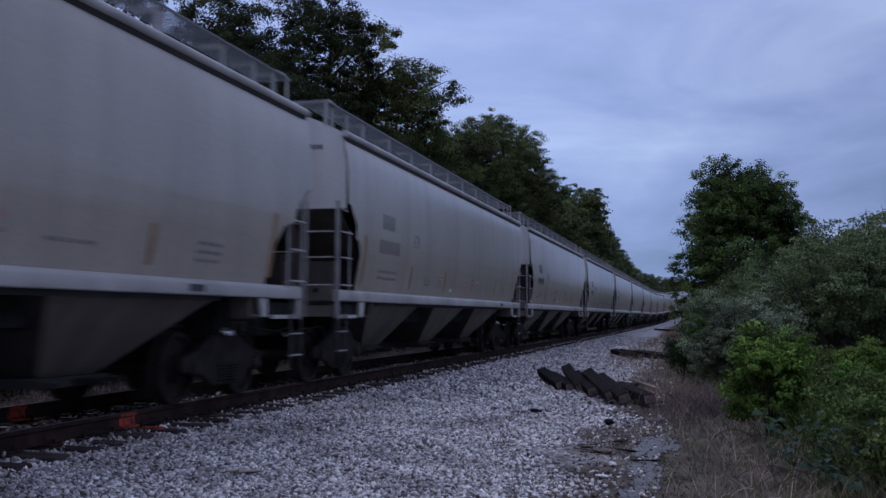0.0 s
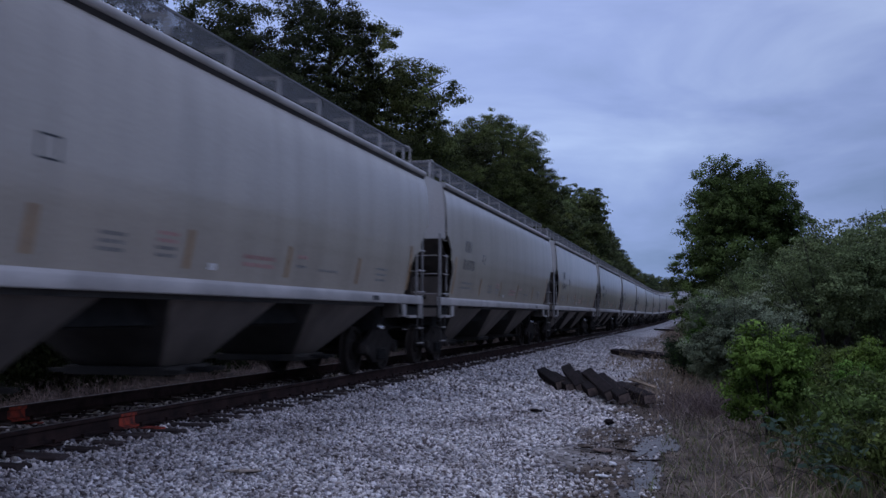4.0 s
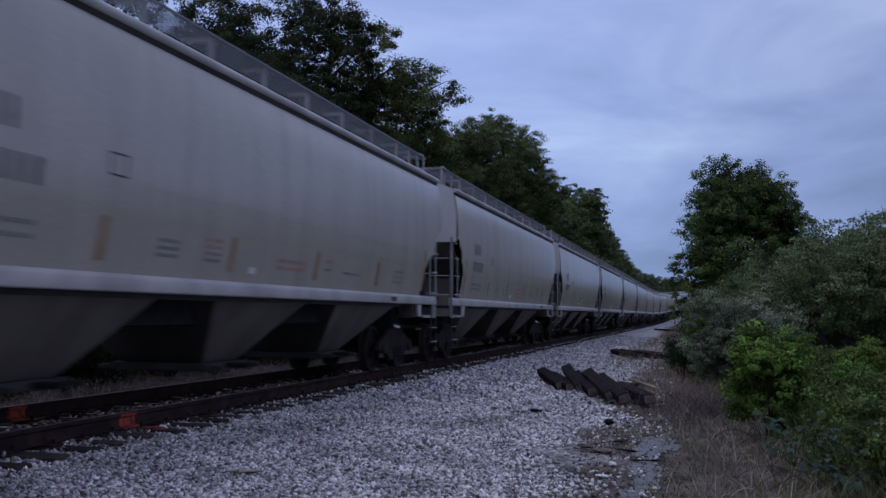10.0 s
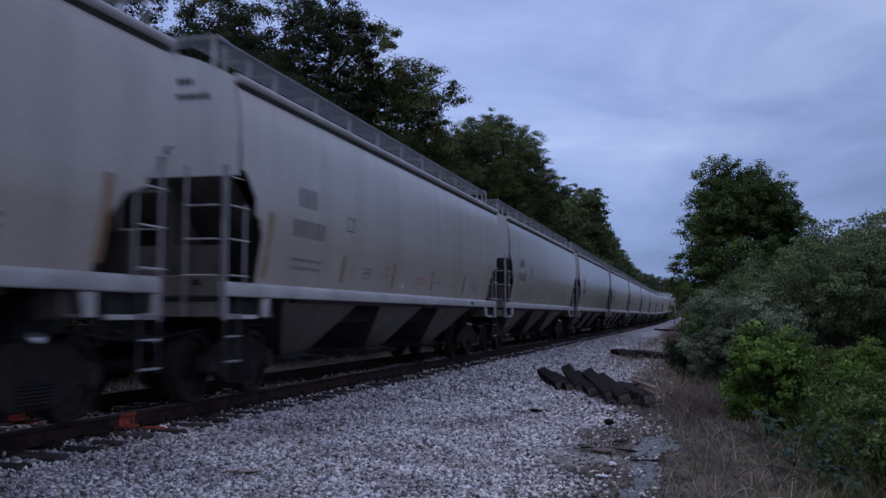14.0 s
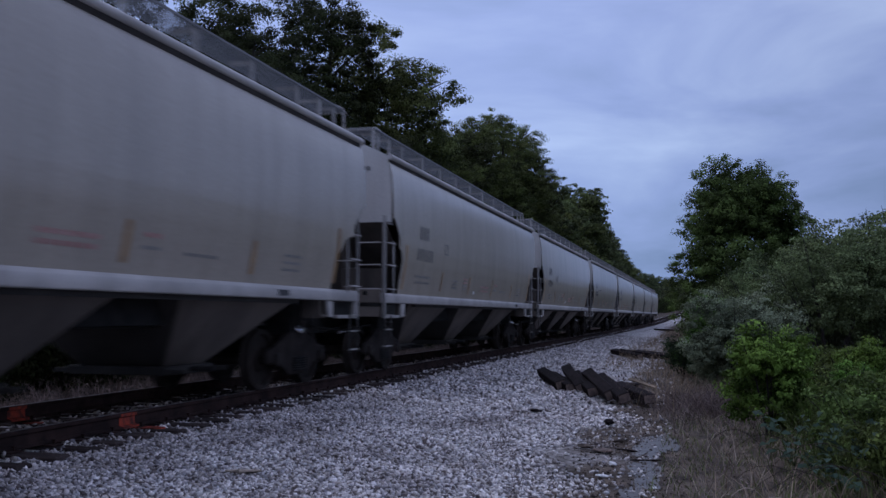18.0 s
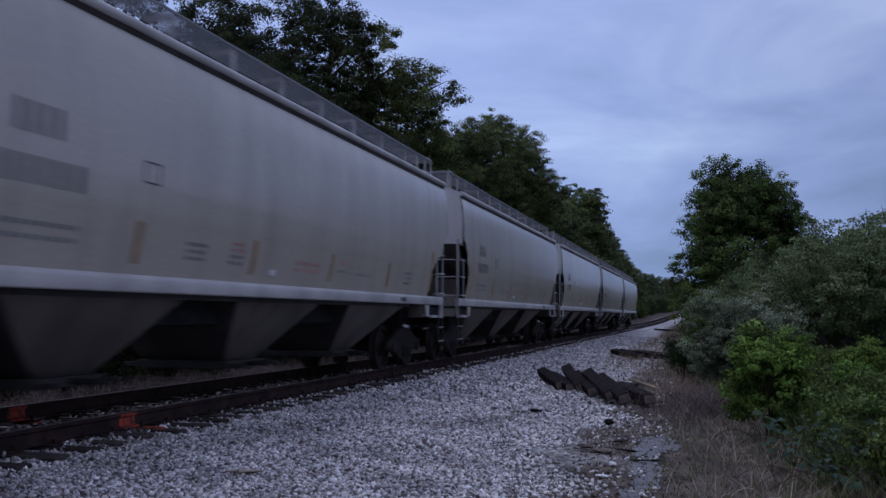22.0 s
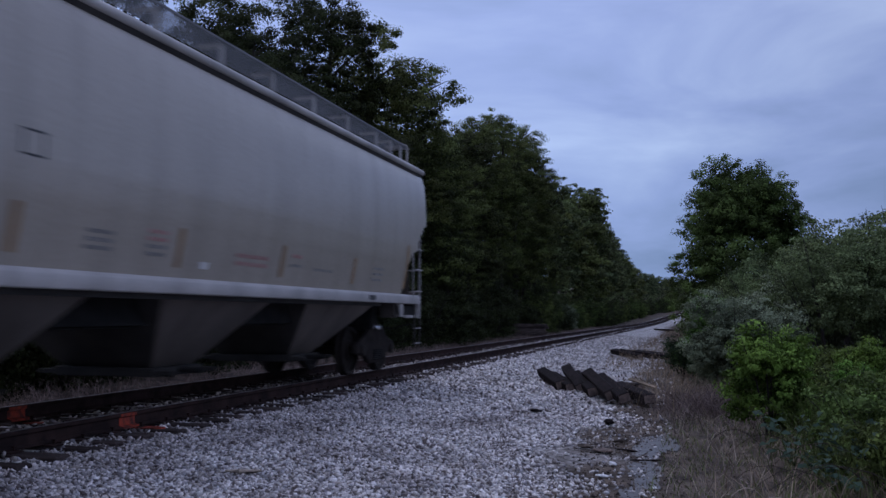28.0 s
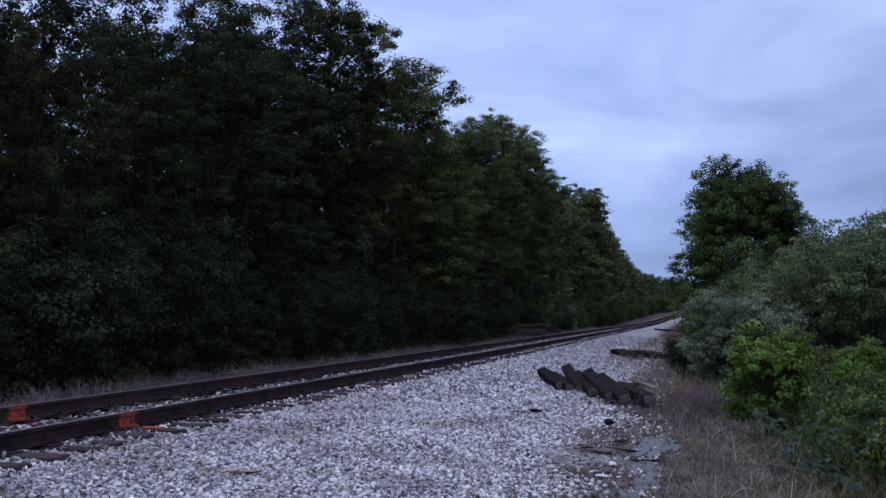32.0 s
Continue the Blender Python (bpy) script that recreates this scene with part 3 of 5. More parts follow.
def hopper_car():
    car = tagged(new("covered_hopper_car"), "light grey ribless covered hopper car with pale sills, rolling", "freight car", group="freight train")
    for sx in (1, -1):
        part("side_sheet", side_sheet(sx), M_PAINT, car, "light grey painted curved side, streaked with dust")
        eave = []
        for y in np.linspace(-END + SET_BACK, END + HANG, 19):
            eave.append([(sx * (1.528 + 0.055 * math.cos(a)), y, 4.152 + 0.060 * math.sin(a)) for a in [2 * math.pi * k / 12 for k in range(12)]])
        part("side_plate", Shape().loft(eave), M_SILL, car, "pale rounded top rail")
        # dark strip put in for the top rail's shadow and the grime there
        eave_shadow = Shape().prism([(sx * 1.44, 4.030), (sx * 1.528, 4.040), (sx * 1.545, 4.095), (sx * 1.44, 4.09)], "y", -END + SET_BACK + 0.06, END + HANG - 0.06)
        part("drip_strip", eave_shadow, M_GRIME_SHADE, car, "dark strip for the shadow and grime under the top rail")
        sill = Shape().prism([(sx * 1.44, 1.36), (sx * 1.53, 1.36), (sx * 1.545, 1.375), (sx * 1.545, 1.50), (sx * 1.51, 1.545), (sx * 1.44, 1.545)], "y", -END, END)
        part("side_sill", sill, M_SILL, car, "white side sill along the whole car", bevel=0.006)
        for sy in (1, -1):
            y = sy * TRUCK
            br = Shape().prism([(y + sy * 0.02, 1.355), (y + sy * 0.27, 1.355), (y + sy * 0.27, 1.10), (y + sy * 0.10, 1.10)], "x", sx * 1.46, sx * 1.515)
            part("bolster_gusset", br, M_SILL, car, "white gusset under the sill", bevel=0.008)
            pk = Shape().box(sx * 1.20, sx * 1.40, y - 0.26, y + 0.26, 1.08, 1.355).box(sx * 1.40, sx * 1.50, y - 0.26, y - 0.225, 1.12, 1.355).box(sx * 1.40, sx * 1.50, y - 0.225, y + 0.10, 1.10, 1.135)
            part("bolster_pocket", pk, M_SLOPE, car, "dusty box end of the bolster", bevel=0.006)
            ap = Shape().box(sx * 1.46, sx * 1.52, sy * (END - 0.92), sy * (END - 0.02), 1.075, 1.13)
            ap.box(sx * 1.46, sx * 1.52, sy * (END - 0.09), sy * (END - 0.01), 1.13, 1.36)
            part("end_sill_bar", ap, M_SILL, car, bevel=0.006)
            pt = Shape().box(sx * 1.40, sx * 1.44, sy * (END - 0.9), sy * (END - 0.1), 1.13, 1.355)
            part("end_skirt", pt, M_BLACK, car)
            ladder(car, sx, sy)
        # yellow reflectors
        for y, z0, z1, w in ((1.02, 1.64, 2.52, 0.12), (4.05, 1.66, 2.10, 0.105), (6.78, 1.66, 2.10, 0.105), (9.55, 1.66, 2.10, 0.105), (12.45, 1.66, 2.10, 0.105), (15.5, 1.64, 2.52, 0.12)):
            yy = y - END + (0 if 1.5 < y < 15 else 0.10 if y < 8 else -0.10)
            zs = [z0 + (z1 - z0) * q / 4 for q in range(5)]
            o = [(sx * (side_half(z) + 0.001), z) for z in zs] + [(sx * (side_half(z) + 0.006), z) for z in reversed(zs)]
            r = Shape().prism(o, "y", yy - w / 2, yy + w / 2)
            part("reflector", r, M_REFLECT, car, "dull yellow reflective strip")
        dec = Shape().box(sx * 1.5445, sx * 1.549, END - 3.25, END - 2.90, 1.40, 1.485)
        part("sill_decal", dec, M_INK, car, "small dark decal on the sill")
        # stencilled blocks, as plain bars
        fl = (lambda a, b: (a - END, b - END)) if sx > 0 else (lambda a, b: (END - b, END - a))
        for y0, y1, z0, z1, n in ((1.98, 2.72, 2.70, 2.98, 4), (1.84, 3.08, 2.26, 2.51, 6)):
            w = (y1 - y0) / n
            for i in range(n):
                a, b = fl(y0 + i * w + w * 0.30, y0 + (i + 1) * w - w * 0.30)
                s2 = Shape()
                plate(s2, sx, a, b, z0, z1)
                part("stencil_bar", s2, M_INK, car, smooth=0)
        for y0, y1, z0, z1, n, mt, gp in ((1.92, 3.05, 1.91, 1.955, 9, M_FAINT, 0.3), (1.92, 3.05, 1.79, 1.835, 8, M_FAINT, 0.3), (4.02, 4.34, 2.715, 2.735, 1, M_INK, 0), (4.02, 4.34, 2.50, 2.52, 1, M_INK, 0),
                                          (5.05, 5.5, 1.92, 1.96, 4, M_FAINT, 0.2), (5.05, 5.5, 1.84, 1.88, 3, M_FAINT, 0.2), (5.05, 5.5, 1.76, 1.80, 4, M_FAINT, 0.2),
                                          (6.1, 6.5, 2.0, 2.04, 3, M_RED, 0.2), (6.1, 6.5, 1.92, 1.96, 3, M_RED, 0.2), (6.1, 6.5, 1.84, 1.88, 3, M_FAINT, 0.2), (6.1, 6.5, 1.76, 1.80, 2, M_FAINT, 0.2),
                                          (8.15, 9.1, 1.86, 1.91, 7, M_RED, 0.25), (8.15, 9.1, 1.76, 1.81, 6, M_RED, 0.25), (9.85, 10.2, 1.95, 2.0, 2, M_RED, 0.2), (9.85, 10.2, 1.82, 1.86, 2, M_FAINT, 0.2),
                                          (10.7, 11.5, 1.80, 1.84, 6, M_FAINT, 0.3), (13.4, 14.0, 1.95, 1.99, 4, M_FAINT, 0.2), (13.4, 14.0, 1.85, 1.89, 3, M_FAINT, 0.2), (13.4, 14.0, 1.75, 1.79, 4, M_FAINT, 0.2)):
            s2 = Shape()
            a, b = fl(y0, y1)
            bars(s2, sx, a, b, z0, z1, n, gp)
            part("stencil_line", s2, mt, car)["kind"] = "stuff"
        s2 = Shape()
        for yy in (4.02, 4.30):
            a, b = fl(yy, yy + 0.025)
            plate(s2, sx, a, b, 2.52, 2.715)
        part("stencil_box", s2, M_INK, car)["kind"] = "stuff"
        s2 = Shape()
        a, b = fl(7.30, 7.46)
        plate(s2, sx, a, b, 1.67, 1.75, 0.008)
        part("tag_plate", s2, M_TAG, car, "small white plate")
        # running board along the roof, on brackets
        rb = Shape()
        for k in range(19):
            xx = sx * (0.686 + k * 0.0285)
            rb.box(xx - 0.0015, xx + 0.0015, -END + SET_BACK - 0.06, END + HANG + 0.06, 4.703, 4.712)
        for y in np.arange(-END + SET_BACK - 0.05, END + HANG + 0.06, 0.14):
            rb.box(sx * 0.686, sx * 1.21, y - 0.004, y + 0.004, 4.69, 4.70)
        rb.box(sx * 1.205, sx * 1.225, -END + SET_BACK + 0.05, END - 0.15, 4.695, 4.722)
        part("running_board", rb, M_GRATE, car, "open steel grating walkway", smooth=0)
        for y in list(np.linspace(-END + 0.5, END - 0.35, 11)) + [-END + 1.2, END - 1.0]:
            p2 = Shape().box(sx * 1.17, sx * 1.20, y - 0.05, y + 0.05, roof_z(1.2) - 0.05, 4.68)
            p2.box(sx * 0.85, sx * 1.2, y - 0.02, y + 0.02, 4.63, 4.675)
            part("board_bracket", p2, M_LADDER, car)
        for sy in (1, -1):
            tip = END - (SET_BACK if sy < 0 else -HANG)
            lp = Shape().tube([(sx * 1.2, sy * (tip - 0.45), 4.72), (sx * 1.2, sy * (tip - 0.1), 4.745), (sx * 1.2, sy * (tip - 0.02), 4.70), (sx * 1.2, sy * (tip - 0.02), roof_z(1.2))], 0.018, 8)
            part("roof_grab", lp, M_SILL, car)
    # roof and hatch
    rings = []
    for y in np.linspace(-END + SET_BACK + 0.03, END + HANG - 0.03, 15):
        rings.append([(x, y, roof_z(x)) for x in np.linspace(-1.52, 1.52, 17)] + [(x, y, roof_z(x) - 0.04) for x in np.linspace(1.52, -1.52, 17)])
    part("roof", Shape().loft(rings), M_ROOF, car, "grey arched roof")
    coam = Shape().box(-0.32, 0.32, -END + 1.0, END - 1.0, 4.52, 4.66)
    part("hatch_coaming", coam, M_ROOF, car, bevel=0.01)
    for k in range(4):
        y0 = -END + 1.0 + k * (BODY - 2.0) / 4
        hc = Shape().prism([(-0.36, 4.662), (0.36, 4.662), (0.36, 4.69), (0.0, 4.73), (-0.36, 4.69)], "y", y0 + 0.02, y0 + (BODY - 2.0) / 4 - 0.02)
        part("hatch_cover", hc, M_ROOF, car, "long grey trough hatch cover")
    for sy in (1, -1):
        e = sy * END
        top = e + (SET_BACK if sy < 0 else HANG)
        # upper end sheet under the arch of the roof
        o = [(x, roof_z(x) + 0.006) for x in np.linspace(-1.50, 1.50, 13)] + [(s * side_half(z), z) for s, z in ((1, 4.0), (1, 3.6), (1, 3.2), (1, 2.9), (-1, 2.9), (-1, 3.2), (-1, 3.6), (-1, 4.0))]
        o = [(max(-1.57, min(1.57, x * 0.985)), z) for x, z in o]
        part("end_sheet", Shape().prism(o, "y", top - sy * 0.01, top - sy * 0.05), M_END_LIFT, car, "light grey upper end sheet")
        et = Shape()
        for z0, z1, n in ((4.10, 4.18, 3), (3.90, 3.98, 6)):
            for i in range(n):
                et.box(0.68 + i * 0.08, 0.735 + i * 0.08, top - sy * 0.008, top - sy * 0.002, z0, z1)
        part("stencil_line", et, M_INK, car)["kind"] = "stuff"
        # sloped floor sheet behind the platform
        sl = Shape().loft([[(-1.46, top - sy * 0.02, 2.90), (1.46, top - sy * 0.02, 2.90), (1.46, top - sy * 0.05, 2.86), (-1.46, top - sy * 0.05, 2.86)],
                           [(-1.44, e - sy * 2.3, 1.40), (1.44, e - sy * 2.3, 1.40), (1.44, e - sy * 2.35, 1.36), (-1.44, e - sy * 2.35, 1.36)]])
        part("slope_sheet", sl, M_SLOPE, car, "sloping end sheet with shade put into its colour")
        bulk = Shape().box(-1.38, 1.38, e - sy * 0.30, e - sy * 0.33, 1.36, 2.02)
        part("inner_bulkhead", bulk, M_SLOPE, car, "dusty grey-brown bulkhead behind the platform, darkened as in shade")
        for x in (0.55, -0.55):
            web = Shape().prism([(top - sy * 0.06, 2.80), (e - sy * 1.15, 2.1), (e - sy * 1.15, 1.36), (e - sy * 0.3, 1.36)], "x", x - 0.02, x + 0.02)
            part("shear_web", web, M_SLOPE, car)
        pl = Shape().box(-1.44, 1.44, e + sy * 0.02, e - sy * 1.15, 1.30, 1.355)
        part("end_platform", pl, M_BLACK, car, "dark end platform", bevel=0.008)
        es = Shape().box(-1.44, 1.44, e + sy * 0.0, e - sy * 0.06, 1.10, 1.30).box(-1.0, 1.44, e + sy * 0.0, e - sy * 0.05, 1.36, 1.62)
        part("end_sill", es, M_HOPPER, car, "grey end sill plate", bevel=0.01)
        part("brake_bracket", Shape().box(1.10, 1.19, e + sy * 0.002, e + sy * 0.05, 1.50, 1.58), M_BLACK, car, bevel=0.02)
        end_ladder(car, sy)
        cross = Shape()
        for k in range(4):
            cross.box(-1.2, 1.2, top - sy * (0.02 + k * 0.09), top - sy * (0.045 + k * 0.09), 4.685, 4.715)
        part("end_running_board", cross, M_GRATE, car, smooth=0)
        edge = Shape().box(-1.22, 1.22, top + sy * 0.03, top - sy * 0.005, 4.68, 4.722)
        for x in (-1.19, -0.62, 0.62, 1.19):
            edge.box(x - 0.02, x + 0.02, top - sy * 0.012, top + sy * 0.012, roof_z(x) - 0.03, 4.68)
        part("walkway_edge", edge, M_SILL, car, "pale angle edging on posts", bevel=0.003)
        # centre sill stub, draft pocket, coupler
        cs = Shape().box(-0.20, 0.20, e + sy * 0.25, e - sy * 3.4, 0.78, 1.12)
        part("centre_sill", cs, M_BLACK, car, bevel=0.01)
        cp = Shape().box(-0.07, 0.07, e + sy * 0.25, e + sy * 0.50, 0.80, 0.94)
        cp.prism([(-0.13, e + sy * 0.46), (0.15, e + sy * 0.46), (0.15, e + sy * 0.62), (0.05, e + sy * 0.66), (-0.02, e + sy * 0.58), (-0.13, e + sy * 0.60)], "z", 0.73, 1.01)
        part("coupler", cp, M_TRUCK, car, "rusty knuckle coupler", bevel=0.015)
        hs = Shape().tube([(0.32 * sy, e + sy * 0.2, 0.86), (0.32 * sy, e + sy * 0.35, 0.62), (0.30 * sy, e + sy * 0.55, 0.50), (0.28 * sy, e + sy * 0.64, 0.52)], 0.024, 8)
        part("air_hose", hs, M_BLACK, car)
        cl = Shape().tube([(0.2, e + sy * 0.36, 0.92), (0.8, e + sy * 0.33, 0.84), (1.30, e + sy * 0.16, 0.95), (1.40, e + sy * 0.10, 0.72)], 0.012, 6)
        part("uncoupling_lever", cl, M_BLACK, car, "bent uncoupling rod")
        if sy < 0:
            part("lever_grip", Shape().tube([(0.72, e + sy * 0.30, 0.80), (0.83, e + sy * 0.29, 0.83)], 0.03, 8), M_CHROME, car, "bright-worn grip")
        bol = Shape().box(-1.0, 1.0, sy * TRUCK - 0.2, sy * TRUCK + 0.2, 0.80, 1.30)
        part("body_bolster", bol, M_BLACK, car, bevel=0.02)
        truck(car, sy)
    # brake wheel and rigging on one end
    bw = Shape()
    e = -END
    ring = [(-0.75 + 0.26 * math.cos(a), e - 0.10, 2.3 + 0.26 * math.sin(a)) for a in [2 * math.pi * k / 20 for k in range(21)]]
    bw.tube(ring, 0.016, 6)
    for a in (0.4, 2.5, 4.6):
        bw.tube([(-0.75, e - 0.10, 2.3), (-0.75 + 0.26 * math.cos(a), e - 0.10, 2.3 + 0.26 * math.sin(a))], 0.012, 6)
    part("brake_wheel", bw, M_LADDER, car, "round hand brake wheel")
    res = Shape().tube([(0.1, END - 0.75, 1.62), (1.15, END - 0.75, 1.62)], 0.19, 14)
    part("air_reservoir", res, M_BLACK, car, "dark brake air reservoir")
    vb = Shape().box(-0.45, 0.15, END - 0.65, END - 0.3, 1.4, 1.75)
    part("brake_valve", vb, M_BLACK, car, bevel=0.03)
    # three hopper bays with their outlet gates
    top_y = ((2.25, 5.65), (6.80, 9.90), (11.05, 14.45))
    for k, (a, b) in enumerate(top_y):
        c = (4.15, END, BODY - 4.15)[k]
        lo = 0.5
        a0, b0 = a - END, b - END
        ring = [[(-1.42, 1.50, a0, b0)], [(-1.24, 1.30, a0 + 0.12, b0 - 0.12)], [(-0.62, 0.47, c - END - lo, c - END + lo)]]
        ring = [r[0] for r in ring]
        hp = None
        for sx in (1, -1):
            pl = Shape()
            o = [[(-sx * x, ya, z), (-sx * x, yb, z), (-sx * x - sx * 0.02, yb, z), (-sx * x - sx * 0.02, ya, z)] for x, z, ya, yb in ring]
            pl.loft(o)
            if hp is None:
                hp = part("hopper_bay", pl, M_HOPPER, car, "dusty grey tapering hopper bay, darkened as in shade", bevel=0.004)
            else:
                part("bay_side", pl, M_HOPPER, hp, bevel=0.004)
        # the shade between the bays is painted onto these slopes
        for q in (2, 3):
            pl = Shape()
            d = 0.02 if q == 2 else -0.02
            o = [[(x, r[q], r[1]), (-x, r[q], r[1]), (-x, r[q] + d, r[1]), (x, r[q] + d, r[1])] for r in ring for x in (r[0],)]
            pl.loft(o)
            part("bay_slope", pl, M_GRIME_SHADE, hp, "sloping bay end darkened for the shade between the bays", bevel=0.004)
        g = Shape().box(-0.72, 0.72, c - END - lo - 0.1, c - END + lo + 0.1, 0.36, 0.47)
        g.box(-0.95, 0.95, c - END - lo - 0.06, c - END - lo, 0.38, 0.44).box(-0.95, 0.95, c - END + lo, c - END + lo + 0.06, 0.38, 0.44)
        part("outlet_gate", g, M_GRIME_SHADE, hp, "sliding outlet gate frame", bevel=0.01)
        for sx in (1, -1):
            part("gate_capstan", Shape().tube([(sx * 0.72, c - END, 0.42), (sx * 1.05, c - END, 0.42)], 0.035, 8), M_BLACK, hp)
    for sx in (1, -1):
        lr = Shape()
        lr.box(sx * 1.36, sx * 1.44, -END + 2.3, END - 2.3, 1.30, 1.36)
        part("lower_flange", lr, M_GRIME_SHADE, car)
    part("underframe_web", Shape().box(-0.9, 0.9, -END + 4.6, END - 4.6, 1.0, 1.5), M_BLACK, car)
    part("brake_pipe", Shape().tube([(0.75, -END + 2.0, 0.98), (0.75, END - 2.0, 0.98)], 0.02, 6), M_BLACK, car)
    return car


# the foremost car stays out of view, added for the light it bounces
CARS = 21
TAIL = 355.05


def travelled(t):
    """How far the train has come after t seconds."""
    return 11.9382 * t - 0.015121 * t * t + 0.00061496 * t ** 3 - 0.083


def car_pose(k, t):
    s = TAIL - END - PITCH_M * k - travelled(t) + (0.16 if k == 0 else 0.0)  # slack in the last coupling
    a, b = along(s - TRUCK), along(s + TRUCK)
    d = (b - a).normalized()
    right = Vector((d.y, -d.x, 0)).normalized()
    up = right.cross(d)
    m = Matrix((right, d, up)).transposed().to_4x4()
    m.translation = (a + b) / 2
    return m


first_car = hopper_car()
cars = [first_car] + [copy_thing(first_car, car_pose(k, 0.0)) for k in range(1, CARS)]

# ---------------------------------------------------------------- ties under the track


def tie_shape(rng, l=2.59, w=0.225, h=0.175):
    o = []
    n = 5
    for i in range(n):
        x = -l / 2 + l * i / (n - 1)
        j = lambda: rng.uniform(-0.008, 0.008)
        o.append([(x + (j() if i in (0, n - 1) else 0), -w / 2 + j(), -h + j()), (x, w / 2 + j(), -h + j()), (x + j(), w / 2 + j(), j()), (x + j(), -w / 2 + j(), j())])
    return Shape().loft(o)


rng0 = random.Random(4)
tie_data = [tie_shape(rng0).data("tie", M_TIE, 0.012, 30) for _ in range(6)]
plate_data = Shape().box(-0.18, 0.18, -0.09, 0.09, 0.0, 0.014).data("tie_plate", M_RAIL, 0.004, 0)
spike_data = Shape().box(-0.01, 0.01, -0.01, 0.01, 0.0, 0.035).box(-0.018, 0.022, -0.014, 0.014, 0.03, 0.045).data("rail_spike", M_RAIL, 0, 0)
TIE_STEP = 0.535
far_v, far_f = [], []
k = 0
for i in range(700):
    s = 3.6 + i * TIE_STEP
    p, q = along(s), along(s + 0.5)
    turn = math.degrees(math.atan2(-(q.x - p.x), q.y - p.y)) + rng0.uniform(-1.2, 1.2)
    off = rng0.uniform(0.03, 0.14)
    at = Matrix.Translation((p.x + off, p.y + rng0.uniform(-0.03, 0.03), p.z - 0.19 + rng0.uniform(-0.008, 0.006))) @ pose(0, 0, 0, 0, 0, turn)
    if i < 150:
        part("tie", tie_data[i % 6], None, track, at=at)
        if i < 60:
            for sx, lift in ((GAUGE, 0.0), (-GAUGE, 0.02)):
                part("tie_plate", plate_data, None, track, at=at @ pose(sx - off, 0, 0.002 + lift))
                for dx in (0.095, -0.095):
                    part("rail_spike", spike_data, None, track, at=at @ pose(sx - off + dx, 0.05 * (1 if dx > 0 else -1), 0.014 + lift, 0, 0, 180 if dx > 0 else 0))
    else:
        c = [at @ Vector((x, y, z)) for z in (-0.1, 0.0) for y in (-0.11, 0.11) for x in (-1.29, 1.29)]
        far_v += [tuple(v) for v in c]
        far_f += [tuple(k + a for a in f) for f in ((4, 5, 7, 6), (0, 1, 5, 4), (2, 6, 7, 3), (0, 4, 6, 2), (1, 3, 7, 5))]
        k += 8
part("tie_run", raw_mesh("tie_run", far_v, far_f, M_TIE), None, track, "far weathered ties")["kind"] = "stuff"

# orange paint sprayed over the rails and a tie
for x, lift in ((GAUGE, 0.0), (-GAUGE, 0.03)):
    for y0, y1 in ((9.75, 10.06),):
        o = [(0.079, -0.178), (0.079, -0.158), (0.016, -0.142), (0.0135, -0.054), (0.038, -0.043), (0.040, -0.006)]
        inner = [(a - 0.003, b) for a, b in o]
        sh = Shape().prism([(TRACK_X + x + a, b + lift) for a, b in o + inner[::-1]], "y", y0, y1)
        part("paint_mark", sh, M_ORANGE, track, "bright orange sprayed survey mark")
    reach = 0.36 if x > 0 else 0.2
    o = [(TRACK_X + x + 0.085 + a * reach, 9.93 + b) for a, b in ((0, 0.0), (0.3, -0.012), (0.7, 0.015), (0.95, 0.03), (1.0, 0.09), (0.9, 0.15), (0.6, 0.17), (0.25, 0.185), (0, 0.16))]
    part("paint_mark", Shape().prism(o, "z", -0.185, -0.174), M_ORANGE, track)

# ---------------------------------------------------------------- loose stones


def stones(name, label, rng, x, y, size, sink=0.3, mat=None):
    """Angular chips lying on the ground."""
    base = np.array([(a, b, c) for c in (-1, 1) for b in (-1, 1) for a in (-1, 1)], float) * 0.62
    quad = np.array([(0, 2, 3, 1), (4, 5, 7, 6), (0, 1, 5, 4), (2, 6, 7, 3), (0, 4, 6, 2), (1, 3, 7, 5)])
    n = len(x)
    v = base[None] * rng.uniform(0.45, 1.15, (n, 8, 3))
    v = v * rng.uniform(0.8, 1.2, (n, 1, 3)) * np.array([1.30, 0.92, 0.62]) * (size[:, None, None] / 2)
    yaw, tip = rng.uniform(0, np.pi, n), rng.normal(scale=0.30, size=(n, 2))
    q = np.stack([np.cos(yaw), tip[:, 0], tip[:, 1], np.sin(yaw)], 1)
    q /= np.linalg.norm(q, axis=1, keepdims=True)
    w, a, b, c = q.T
    rot = np.stack([1 - 2 * (b * b + c * c), 2 * (a * b - c * w), 2 * (a * c + b * w), 2 * (a * b + c * w), 1 - 2 * (a * a + c * c), 2 * (b * c - a * w),
                    2 * (a * c - b * w), 2 * (b * c + a * w), 1 - 2 * (a * a + b * b)], 1).reshape(n, 3, 3)
    v = np.einsum("nij,nkj->nki", rot, v)
    v += np.stack([x, y, ground_z(x, y) + size * (0.5 - sink) * rng.uniform(0.0, 1.2, n)], 1)[:, None]
    f = (quad[None] + (np.arange(n) * 8)[:, None, None]).reshape(-1, 4)
    me = raw_mesh(name, v.reshape(-1, 3), f, mat or M_STONE)
    return tagged(new(name, me), label, "gravel", kind="stuff")


